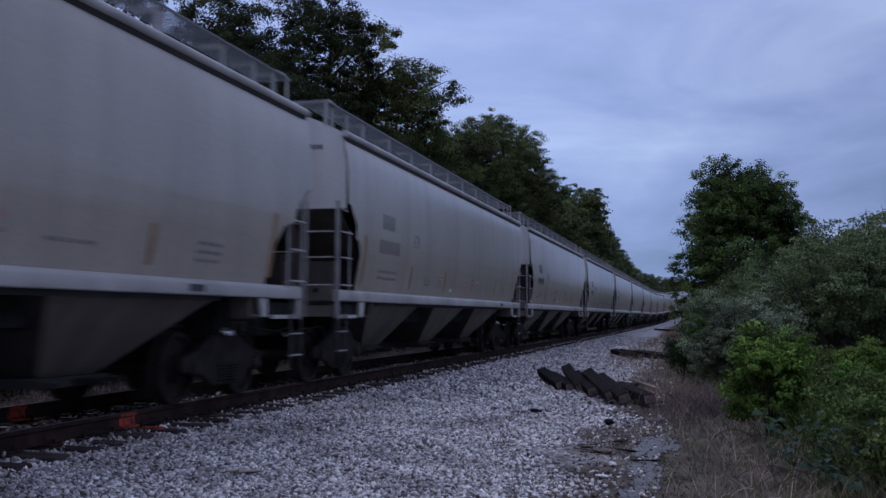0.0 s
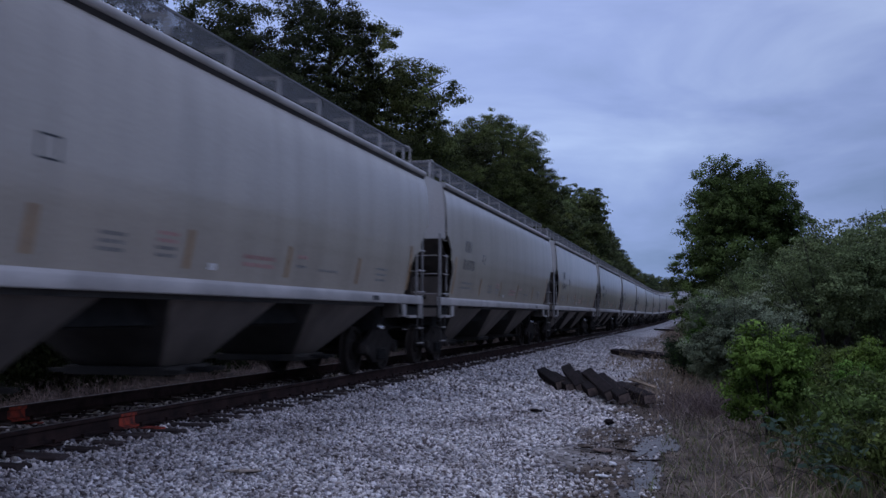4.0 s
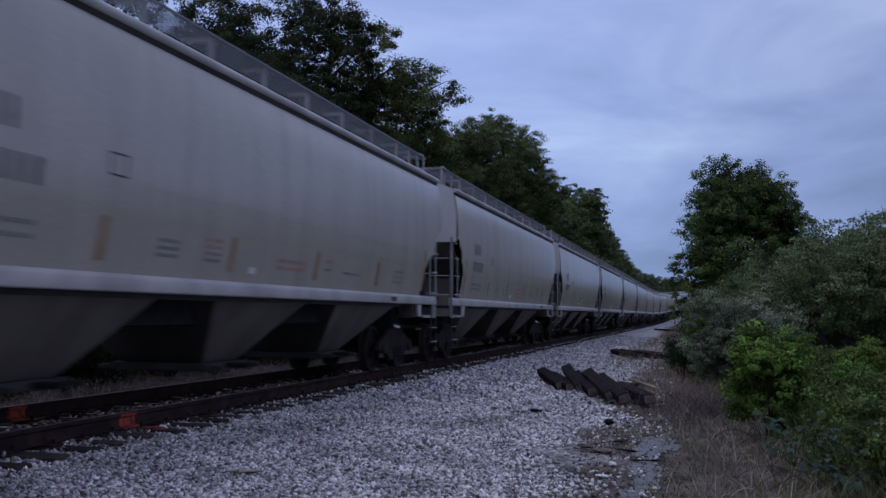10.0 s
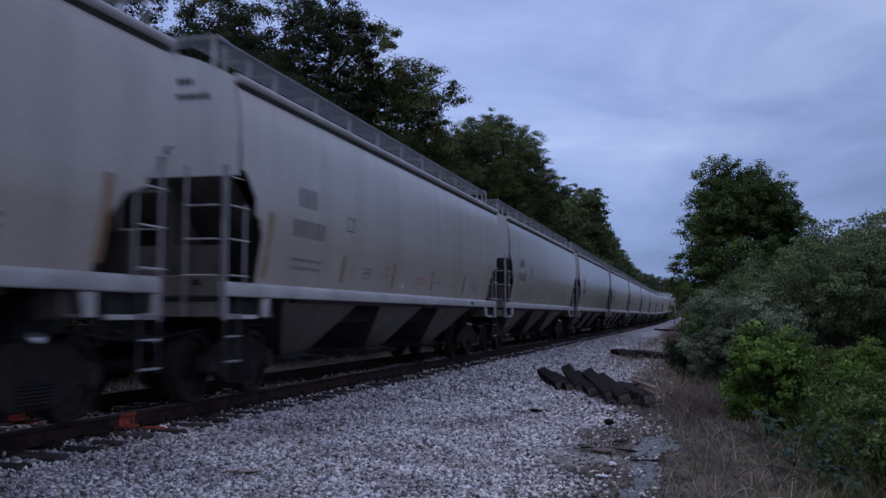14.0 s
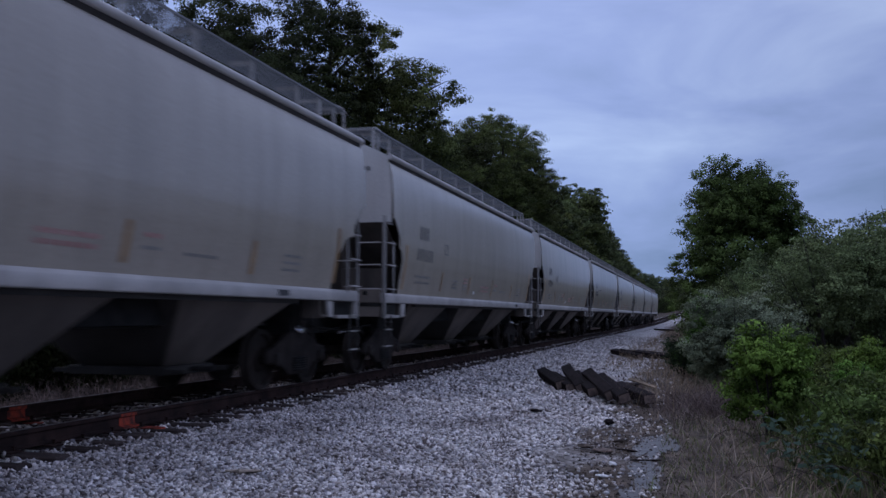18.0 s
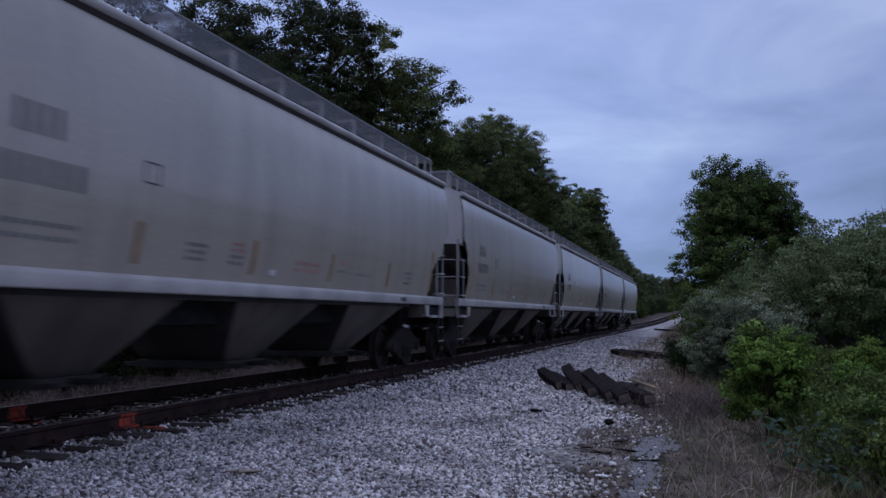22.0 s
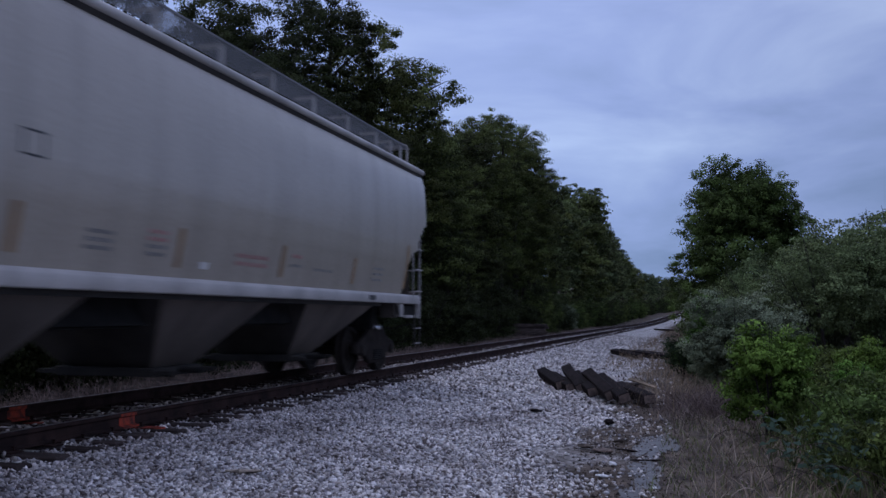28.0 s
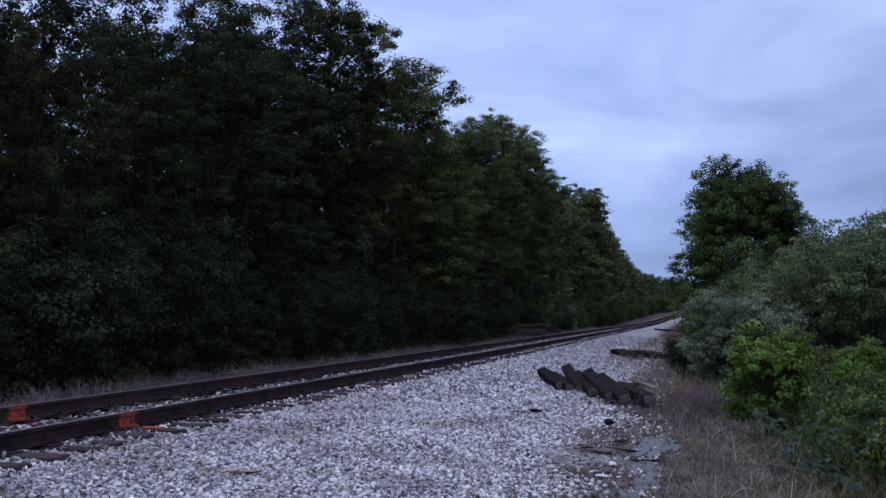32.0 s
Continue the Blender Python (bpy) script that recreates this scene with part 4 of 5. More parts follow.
def on_gravel(rng, x, y):
    """Stones thin out towards the dirt on the near side and between the tie ends."""
    edge = -1.72 + 0.35 * np.sin(0.8 * y + 1) + 0.25 * np.sin(2.1 * y)
    frac = ((y - 3.6) / TIE_STEP + 0.5) % 1.0
    on_tie = (np.abs(frac - 0.5) < 0.29) & (x < TRACK_X + 1.37)
    return (rng.random(len(x)) < np.clip((edge - x) / 0.9 + 0.55, 0.06, 1)) & ~on_tie


rs = np.random.default_rng(7)
n = 62000
sx_, sy_ = rs.uniform(-6.02, -0.4, n), 6.3 + 9.5 * rs.random(n)
keep = on_gravel(rs, sx_, sy_)
dusty = keep & (sx_ + rs.normal(0, 0.45, n) < -4.75 + 0.25 * np.sin(1.3 * sy_))
clean = keep & ~dusty
stones("ballast_stones", "pale crushed limestone ballast beside the track", rs, sx_[clean], sy_[clean], 0.026 + 0.046 * rs.random(clean.sum()) ** 1.8)
stones("dusty_ballast_stones", "greyer brake-dusted ballast along the tie ends", rs, sx_[dusty], sy_[dusty], 0.026 + 0.046 * rs.random(dusty.sum()) ** 1.8, mat=M_DUSTY)
n = 27000
sx_, sy_ = rs.uniform(-6.1, -0.5, n), 15.8 + 55 * rs.random(n) ** 1.7
keep = on_gravel(rs, sx_, sy_)
stones("ballast_stones", "pale crushed limestone ballast further along the track", rs, sx_[keep], sy_[keep], 0.045 + 0.055 * rs.random(keep.sum()) ** 1.5)
n = 30000
sx_, sy_ = TRACK_X + rs.uniform(-1.6, 1.1, n), 5 + 95 * rs.random(n) ** 1.7
frac = ((sy_ - 3.6) / TIE_STEP + 0.5) % 1.0
on_tie = np.abs(frac - 0.5) < 0.24
keep = (~on_tie | (rs.random(n) < np.clip(0.12 + sy_ / 90, 0, 0.7))) & (np.abs(np.abs(sx_ - TRACK_X) - GAUGE) > 0.1)
mid = keep & (np.abs(sx_ - TRACK_X) < GAUGE)
out = keep & ~mid
stones("crib_stones", "slightly soiled pale ballast lying between the rails", rs, sx_[mid], sy_[mid], rs.uniform(0.04, 0.085, mid.sum()), 0.0, M_FOULED)
stones("shoulder_stones", "pale ballast lying between the tie ends", rs, sx_[out], sy_[out], rs.uniform(0.035, 0.08, out.sum()), 0.0)

# ---------------------------------------------------------------- piles of old ties
old_data = [tie_shape(rng0, 2.55, 0.23, 0.185).data("old_tie", M_OLDTIE, 0.015, 30) for _ in range(4)]
END_DATA = Shape().box(-0.003, 0.003, -0.10, 0.10, -0.165, -0.02).data("tie_end", M_TIEEND, 0, 0)


grey_data = [tie_shape(rng0, 2.55, 0.23, 0.185).data("old_tie", M_GREYTIE, 0.015, 30) for _ in range(2)]


def old_tie(x, y, z, turn, lean, tip, label, grey=False):
    """An old tie; x, y, z is the middle of its upper face."""
    ob = tagged(new("old_railway_tie", grey_data[rng0.randrange(2)] if grey else old_data[rng0.randrange(4)]), label, "railway tie", group="discarded ties")
    ob.matrix_basis = pose(x, y, z, lean, tip, turn)
    part("sawn_end", END_DATA, None, ob, "paler sawn end grain", at=pose(-1.2865, 0, 0))
    part("sawn_end", END_DATA, None, ob, "paler sawn end grain", at=pose(1.2865, 0, 0))
    return ob


PILE = "dark creosoted discarded tie leaning on others on the gravel"
for x, y, z, turn, lean, tip in ((-3.29, 21.99, -0.20, -72, 18, 3), (-2.98, 21.55, -0.24, -73, 6, 2), (-2.67, 21.1, -0.13, -76, 26, 5.6), (-2.36, 20.4, -0.18, -75, 14, 4), (-1.98, 19.57, -0.14, -74, 26, 5.5), (-1.66, 18.96, -0.16, -74.5, 20, 4.6), (-1.25, 19.09, -0.25, -72.5, 8, 1)):
    old_tie(x, y, z, turn, lean, tip, PILE)
board = tagged(new("pale_board", Shape().box(-0.36, 0.36, -0.035, 0.035, -0.012, 0.012).data("pale_board", M_DRYGRASS, 0.003, 0)), "pale split board leaning on the pile of ties", "wood")
board.matrix_basis = pose(-1.05, 19.1, -0.16, 25, 10, -40)
old_tie(-2.3, 21.6, -0.30, -30, 4, 0, "dark old tie lying under the raised ends of a pile")
for x, y, z, turn, lean, tip in ((-2.75, 38.4, -0.26, -62, 14, 2), (-2.25, 38.0, -0.24, -58, -14, 2), (-1.55, 36.9, -0.24, -52, 18, 2), (-1.0, 36.4, -0.27, -48, 10, 1)):
    old_tie(x, y, z, turn, lean, tip, "dark old tie lying half in the dead grass")
old_tie(-3.6, 104, -0.26, -50, 5, 1, "dark old tie lying far along the ballast edge")
old_tie(-2.6, 103, -0.28, -40, 5, 1, "dark old tie lying far along the ballast edge")
for k in range(15):
    lay, col = divmod(k, 3)
    old_tie(-12.75 + rng0.uniform(-0.25, 0.25), 74.6 + 0.27 * col, -0.32 + 0.19 * lay, 10 + rng0.uniform(-7, 7), 0, 0, "bleached grey old tie stacked at the edge of the woods", True)

# ---------------------------------------------------------------- plants


def leaf_mesh(name, rng, pos, out, size, mat, droop=0.35, shade=None):
    """Folded leaves at pos, that face roughly the way out."""
    n = len(pos)
    nor = out + rng.normal(scale=0.4, size=(n, 3)) + np.array([0, 0, 0.7])
    nor /= np.linalg.norm(nor, axis=1, keepdims=True)
    d = rng.normal(size=(n, 3))
    d -= nor * (d * nor).sum(1, keepdims=True)
    d /= np.linalg.norm(d, axis=1, keepdims=True)
    w = np.cross(nor, d)
    s = (size * rng.uniform(0.6, 1.3, n))[:, None]
    v = np.stack([pos - d * s * 0.5, pos + w * s * 0.32 + nor * s * 0.10, pos + d * s * 0.5 - nor * s * droop * 0.4, pos - w * s * 0.32 + nor * s * 0.10], 1)
    f = (np.arange(n) * 4)[:, None] + np.array([[0, 1, 2, 3]])
    me = raw_mesh(name, v.reshape(-1, 3), f, mat)
    layer = me.attributes.new("spray_shade", "FLOAT", "FACE")
    layer.data.foreach_set("value", (np.zeros(n) if shade is None else shade).astype(np.float32))
    return me


def crown(name, rng, lobes, clumps, per, spread, size, mat, inner=0, flat=0.55, reach=0.6):
    """Leaves in clumps over a crown made of several uneven lobes (centre, radii)."""
    vol = np.array([r[0] * r[1] + r[1] * r[2] + r[0] * r[2] for _, r in lobes])
    pick = rng.choice(len(lobes), clumps, p=vol / vol.sum())
    c = np.array([l[0] for l in lobes])[pick]
    r = np.array([l[1] for l in lobes])[pick]
    d = rng.normal(size=(clumps, 3))
    d /= np.linalg.norm(d, axis=1, keepdims=True)
    cc = c + d * r * np.where(rng.random(clumps) < 0.8, rng.uniform(0.84, 1.06, clumps), rng.uniform(0.3, 0.8, clumps))[:, None]
    ball = rng.normal(size=(clumps * per, 3))
    ball *= (rng.random(clumps * per) ** 0.45 / np.linalg.norm(ball, axis=1))[:, None]
    pos = np.repeat(cc, per, 0) + ball * spread * np.array([1.06, 1.06, flat]) * np.repeat(rng.uniform(0.6, 1.35, clumps), per)[:, None]
    out = pos - np.repeat(cc, per, 0)
    out /= np.linalg.norm(out, axis=1, keepdims=True) + 1e-6
    out = out + 0.5 * np.repeat(d, per, 0)
    keep = pos[:, 2] > 0.02
    shade = np.repeat(rng.uniform(-0.6, 0.75, clumps), per)[keep]
    pos, out, big = pos[keep], out[keep], np.full(keep.sum(), size)
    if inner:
        # the leaf mass inside the crown, its shade put into the leaf tone
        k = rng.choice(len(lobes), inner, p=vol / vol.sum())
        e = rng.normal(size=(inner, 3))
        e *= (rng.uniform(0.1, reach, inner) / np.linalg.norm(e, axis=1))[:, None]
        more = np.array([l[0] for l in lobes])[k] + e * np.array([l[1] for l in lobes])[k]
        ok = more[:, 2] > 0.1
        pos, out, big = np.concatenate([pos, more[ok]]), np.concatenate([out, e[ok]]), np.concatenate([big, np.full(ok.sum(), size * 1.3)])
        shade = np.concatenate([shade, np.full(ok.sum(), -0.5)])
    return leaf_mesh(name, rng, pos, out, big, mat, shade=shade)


def trunk_shape(rng, height, r, limbs, reach, start=0.35):
    sh = Shape()
    lean = [(rng.uniform(-0.25, 0.25) * i * 0.5, rng.uniform(-0.25, 0.25) * i * 0.5, height * 0.85 * i / 5) for i in range(6)]
    lean[0] = (0, 0, -0.2)
    sh.tube(lean, r, 8, r * 0.25)
    for i in range(limbs):
        h = height * rng.uniform(start, 0.8)
        a = rng.uniform(0, 2 * math.pi)
        l = reach * rng.uniform(0.5, 1.0)
        bx, by = np.interp(h, [p[2] for p in lean], [p[0] for p in lean]), np.interp(h, [p[2] for p in lean], [p[1] for p in lean])
        pts = [(bx, by, h), (bx + math.cos(a) * l * 0.5, by + math.sin(a) * l * 0.5, h + l * 0.35), (bx + math.cos(a) * l, by + math.sin(a) * l, h + l * 0.6)]
        sh.tube(pts, r * 0.35, 6, r * 0.06)
    return sh


def tree(label, seed, height, width, mat, clumps, per, size, low=0.08, spread=0.5, lobes_n=11, category="tree", inner=6000, extra=(), flat=0.5, reach=0.6):
    rng, nr = random.Random(seed), np.random.default_rng(seed)
    ob = tagged(new("tree"), label, category)
    part("trunk", trunk_shape(rng, height, 0.012 * height + 0.03, 8, width * 0.34, 0.25), M_BARK, ob)
    lobes = [((0, 0, height * 0.62), (width * 0.30, width * 0.30, height * 0.34))]
    for i in range(lobes_n):
        f = (i + 0.5) / lobes_n
        z = height * (low + 0.08 + (0.84 - low) * f)
        wide = width * 0.36 * math.sin(math.pi * min(0.92, 0.22 + 0.74 * f)) ** 0.6
        a = i * 2.4 + rng.uniform(-0.4, 0.4)
        rr = width * rng.uniform(0.17, 0.27)
        lobes.append(((math.cos(a) * wide, math.sin(a) * wide, z), (rr, rr, rr * rng.uniform(0.6, 0.85))))
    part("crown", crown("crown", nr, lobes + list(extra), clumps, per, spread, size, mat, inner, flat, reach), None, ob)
    return ob


def shrub(name, label, seed, height, width, mat, clumps, per, size, spread=0.22, inner=350, floor=0.16):
    rng, nr = random.Random(seed), np.random.default_rng(seed)
    ob = tagged(new(name), label, "shrub")
    st = Shape()
    for i in range(7):
        a = rng.uniform(0, 6.28)
        l = width * rng.uniform(0.15, 0.42)
        st.tube([(0.05 * math.cos(a), 0.05 * math.sin(a), -0.1), (l * 0.5 * math.cos(a), l * 0.5 * math.sin(a), height * 0.45), (l * math.cos(a), l * math.sin(a), height * rng.uniform(0.7, 0.95))], 0.012 * height, 5, 0.003)
    part("branch_work", st, M_BARK, ob)["kind"] = "stuff"
    lobes = []
    for i in range(10):
        a = i * 2.4
        z = height * (floor + (0.80 - floor) * (i + 0.5) / 10)
        d = width * rng.uniform(0.1, 0.32)
        rr = width * rng.uniform(0.16, 0.26)
        lobes.append(((d * math.cos(a), d * math.sin(a), z), (rr, rr, height * rng.uniform(0.14, 0.24))))
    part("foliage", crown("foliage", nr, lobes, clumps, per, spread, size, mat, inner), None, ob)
    return ob


def plant(proto, x, y, turn=0.0, s=1.0, first=False, sink=0.0):
    m = Matrix.Translation((x, y, float(ground_z(x, y)) - sink)) @ pose(0, 0, 0, 0, 0, turn) @ Matrix.Diagonal((s, s, s, 1))
    if first:
        proto.matrix_basis = m
        return proto
    return copy_thing(proto, m)


WOOD = "tall dark green broadleaf tree at the edge of the woods"
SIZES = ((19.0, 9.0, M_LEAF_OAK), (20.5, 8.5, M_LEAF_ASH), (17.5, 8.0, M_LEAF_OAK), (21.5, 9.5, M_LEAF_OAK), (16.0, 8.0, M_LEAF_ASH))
kinds = [tree(WOOD, 11 + i, h, w, m, 400, 100, 0.135, spread=0.52, inner=6000, reach=0.75) for i, (h, w, m) in enumerate(SIZES)]
mid_kinds = [tree(WOOD, 61 + i, h, w, m, 420, 50, 0.17, spread=0.66, inner=6000, reach=0.75) for i, (h, w, m) in enumerate(((19.0, 9.0, M_LEAF_OAK), (20.5, 8.5, M_LEAF_ASH)))]
far_kinds = [tree(WOOD, 31 + i, h, w, m, 240, 30, 0.32, spread=0.66, inner=2000) for i, (h, w, m) in enumerate(((19.0, 9.0, M_LEAF_HAZE), (20.5, 8.5, M_LEAF_HAZE), (17.5, 8.0, M_LEAF_ASH)))]
used = set()
pr = random.Random(21)
TOP_Y = [0, 20, 24, 28, 32, 36, 40, 44, 48, 56, 60, 66, 72, 78, 84, 96, 112, 122, 132, 142, 160, 175, 190, 205, 225, 250, 330]
TOP_H = [9, 10.4, 11.8, 13.3, 14.6, 15.8, 17, 18.2, 18.9, 17.2, 15.8, 14.6, 15.5, 18.6, 20.9, 20.6, 18.6, 16.0, 18, 22, 22, 17.5, 15, 12.5, 10.4, 9.2, 9]


def grown(proto, x, y, height, tall):
    """Plants a tree of the wanted height; the first of each kind is the kind itself."""
    fresh = proto not in used
    used.add(proto)
    return plant(proto, x, y, pr.uniform(0, 360), height / tall / (1.0 if fresh else proto.scale.x), fresh)


def wood_tree(u, y, share=1.0):
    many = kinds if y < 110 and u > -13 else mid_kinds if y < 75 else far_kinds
    k = pr.randrange(len(many))
    if many is kinds and (78 < y < 97 or y > 52 and pr.random() < 0.5):
        k = 1
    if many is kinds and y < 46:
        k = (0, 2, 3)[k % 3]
    x = float(np.interp(y, Y_TAB, X_TAB)) + u
    grown(many[k], x, y, 1.02 * share * float(np.interp(y, TOP_Y, TOP_H)) * pr.uniform(0.96, 1.04), SIZES[k][0])


y = 14.0
while y < 330:
    wood_tree(pr.uniform(-11.3, -9.8), y + pr.uniform(-0.8, 0.8))
    y += 4.4 if y < 60 else 4.8 if y < 110 else 6.5
y = 18.0
while y < 150:
    wood_tree(pr.uniform(-17, -15), y + pr.uniform(-1.0, 1.0), 0.92)
    y += 4.8 if y < 60 else 7.0 if y < 110 else 11
y = 26.0
while y < 74:
    wood_tree(pr.uniform(-25, -22), y, 0.94)
    y += 4.8

UNDER = "dense dark shrub under the trees by the track"
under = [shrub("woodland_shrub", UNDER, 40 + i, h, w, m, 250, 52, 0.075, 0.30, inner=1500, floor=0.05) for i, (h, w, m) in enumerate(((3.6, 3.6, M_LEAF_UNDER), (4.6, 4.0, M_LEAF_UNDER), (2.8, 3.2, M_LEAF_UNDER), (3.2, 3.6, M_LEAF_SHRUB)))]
used_u = set()
y = 7.0
while y < 350:
    k = pr.randrange(3) if y < 70 or pr.random() < 0.4 else 3
    u = pr.uniform(-8.0, -6.4) - (1.3 if 70 < y < 78 else 0)
    plant(under[k], float(np.interp(y, Y_TAB, X_TAB)) + u, y, pr.uniform(0, 360), pr.uniform(0.8, 1.25), k not in used_u)
    used_u.add(k)
    y += 2.4 if y < 100 else 4.5
y = 12.0
while y < 90:
    plant(under[1], TRACK_X + pr.uniform(-14.5, -12.5), y, pr.uniform(0, 360), pr.uniform(1.5, 2.1))
    y += 3.1

# far woods where the track bends out of sight
for i in range(26):
    x, y = -40 + i * 5.2 + pr.uniform(-2, 2), 330 + abs(i - 10) * 3 + pr.uniform(-8, 8)
    if abs(float(off_track(x, y))) > 8:
        grown(far_kinds[i % 3], x, y, pr.uniform(6.0, 8.5), SIZES[i % 3][0])

# the lone tree and the thicket on the near side
lone = tree("full rounded green maple standing above the thicket", 77, 11.7, 8.6, M_LEAF_TREE, 1350, 66, 0.15, low=0.0, spread=0.42, lobes_n=18, flat=0.75, reach=0.78, inner=34000, extra=[((q * math.cos(i * 1.05 + z), q * math.sin(i * 1.05 + z), z), (1.55, 1.55, 1.25)) for z, q in ((1.6, 2.3), (3.4, 2.9), (5.4, 2.9), (7.4, 2.5), (9.2, 1.6)) for i in range(6)] + [((0.77 * d, -0.64 * d, z), (r, r, r * 0.85)) for d, z, r in ((2.9, 8.0, 1.25), (1.9, 9.6, 1.3), (-2.3, 9.2, 1.25), (-1.1, 10.4, 1.15), (0.4, 10.7, 1.2), (2.4, 6.4, 1.3), (-2.7, 7.2, 1.3), (0.0, 1.4, 2.4), (-1.6, 2.0, 1.6))])
plant(lone, 2.7, 60.0, 40, 0.935, True)
olive = shrub("silvery_shrub", "silvery grey-green leafy shrub in the trackside thicket", 51, 3.0, 2.8, M_LEAF_GREY, 420, 48, 0.068, 0.22, inner=2500)
green = shrub("thicket_shrub", "dull green leafy shrub in the trackside thicket", 52, 3.6, 4.0, M_LEAF_DULL, 340, 36, 0.08, 0.25)
bright = shrub("bright_green_bush", "bright green bush beside the gravel", 53, 1.6, 1.35, M_LEAF_BRIGHT, 330, 40, 0.05, 0.125, inner=1500)
low = shrub("low_bramble", "low green bramble patch among the weeds", 54, 1.0, 1.6, M_LEAF_SHRUB, 150, 24, 0.06, 0.15)
plant(bright, 0.95, 13.7, 0, 1.03, True)
for x, y, s, t in ((3.0, 14.6, 0.8, 70), (3.6, 16.0, 0.85, 160), (2.6, 16.4, 0.8, 250), (2.15, 14.7, 0.65, 20), (3.3, 15.3, 0.72, 330), (2.45, 12.6, 0.5, 110), (4.3, 17.2, 0.9, 75)):
    plant(bright, x, y, t, s)
plant(bright, 0.4, 28.0, 30, 1.45)
plant(olive, 0.85, 22.5, 0, 0.80, True)
plant(olive, 1.7, 23.6, 140, 0.85)
plant(olive, 0.35, 23.6, 90, 0.65)
plant(olive, 2.5, 26.6, 200, 1.3)
plant(olive, 3.4, 28.2, 290, 1.4)
plant(olive, -14.0, 104.0, 10, 1.4)
tall = shrub("tall_thicket_shrub", "tall green shrub with bare lower stems in the thicket", 57, 4.0, 3.6, M_LEAF_DULL, 400, 40, 0.075, 0.25, floor=0.42)
plant(tall, 3.1, 24.6, 0, 0.92, True)
for x, y, s, t in ((4.5, 25.6, 1.04, 120), (3.9, 28.4, 1.14, 210), (5.3, 29.5, 1.1, 300), (2.7, 27.0, 0.9, 60)):
    plant(tall, x, y, t, s)
plant(green, 6.0, 26.0, 0, 1.15, True)
for x, y, s, t in ((4.5, 32.2, 1.2, 190), (5.9, 33.5, 1.25, 260), (6.4, 31, 1.22, 220), (2.6, 33, 0.95, 10), (4.4, 33, 1.1, 60), (4.4, 38, 1.15, 300), (6.8, 37, 1.32, 80), (1.4, 40, 0.8, 150), (3.0, 46, 1.0, 30), (6.0, 46, 1.3, 200), (9.0, 46, 1.4, 20), (1.0, 52, 0.8, 60), (4.8, 54, 1.1, 90), (2.4, 56, 1.0, 10)):
    plant(green, x, y, t, s)
plant(low, 1.75, 11.2, 0, 0.95, True)
for x, y, s, t in ((2.3, 12.2, 1.0, 50), (2.1, 13.2, 1.1, 120), (2.9, 13.6, 1.1, 200), (2.2, 15.3, 1.1, 20), (3.3, 17.5, 1.3, 70), (1.7, 16.6, 1.0, 250), (1.75, 10.1, 0.8, 160), (2.2, 10.5, 0.9, 300), (2.6, 18.5, 1.3, 10), (0.1, 27.5, 0.7, 70), (1.5, 18.2, 1.0, 100), (-0.1, 29.5, 0.8, 10), (4.2, 19.0, 1.4, 150), (0.3, 33.0, 0.9, 10)):
    plant(low, x, y, t, s)
for x, y, s in ((1.6, 118, 1.0), (1.5, 142, 1.2), (1.8, 170, 1.4), (2.4, 200, 1.6)):
    plant(green, x, y, pr.uniform(0, 360), s)
for i in range(22):
    y = 62 + i * 9.0
    x = float(np.interp(y, Y_TAB, X_TAB)) + 8.3 + pr.uniform(-0.8, 1.6)
    plant(green, x, y, pr.uniform(0, 360), pr.uniform(0.8, 1.2))
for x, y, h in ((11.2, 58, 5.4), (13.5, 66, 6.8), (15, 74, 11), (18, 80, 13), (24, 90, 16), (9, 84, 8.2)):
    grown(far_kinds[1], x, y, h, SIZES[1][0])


def blades(name, label, rng, x, y, h, w, mat, bend=0.35):
    n = len(x)
    z = ground_z(x, y)
    a = rng.uniform(0, 2 * np.pi, n)
    side = np.stack([np.cos(a), np.sin(a), np.zeros(n)], 1) * (w / 2)[:, None]
    lean = np.stack([rng.normal(size=n), rng.normal(size=n), np.zeros(n)], 1) * (h * bend)[:, None]
    p = np.stack([x, y, z - 0.02], 1)
    up = np.array([0, 0, 1.0])
    v = np.stack([p - side, p + side, p + lean * 0.35 + up * (h * 0.6)[:, None] + side * 0.7, p + lean * 0.35 + up * (h * 0.6)[:, None] - side * 0.7,
                  p + lean + up * h[:, None] * 0.95 + side * 0.15, p + lean + up * h[:, None] * 0.95 - side * 0.15], 1)
    f = (np.arange(n) * 6)[:, None, None] + np.array([[[0, 1, 2, 3], [3, 2, 4, 5]]])
    return tagged(new(name, raw_mesh(name, v.reshape(-1, 3), f.reshape(-1, 4), mat)), label, "grass", kind="stuff")


dark = shrub("dark_low_bush", "dark green low bush at the gravel's edge", 55, 1.3, 1.6, M_LEAF_DARK, 130, 26, 0.06, 0.2)
plant(dark, -0.35, 27.5, 0, 0.9, True)
plant(dark, 0.35, 26.0, 90, 1.1)
plant(dark, -0.6, 33.0, 200, 0.9)

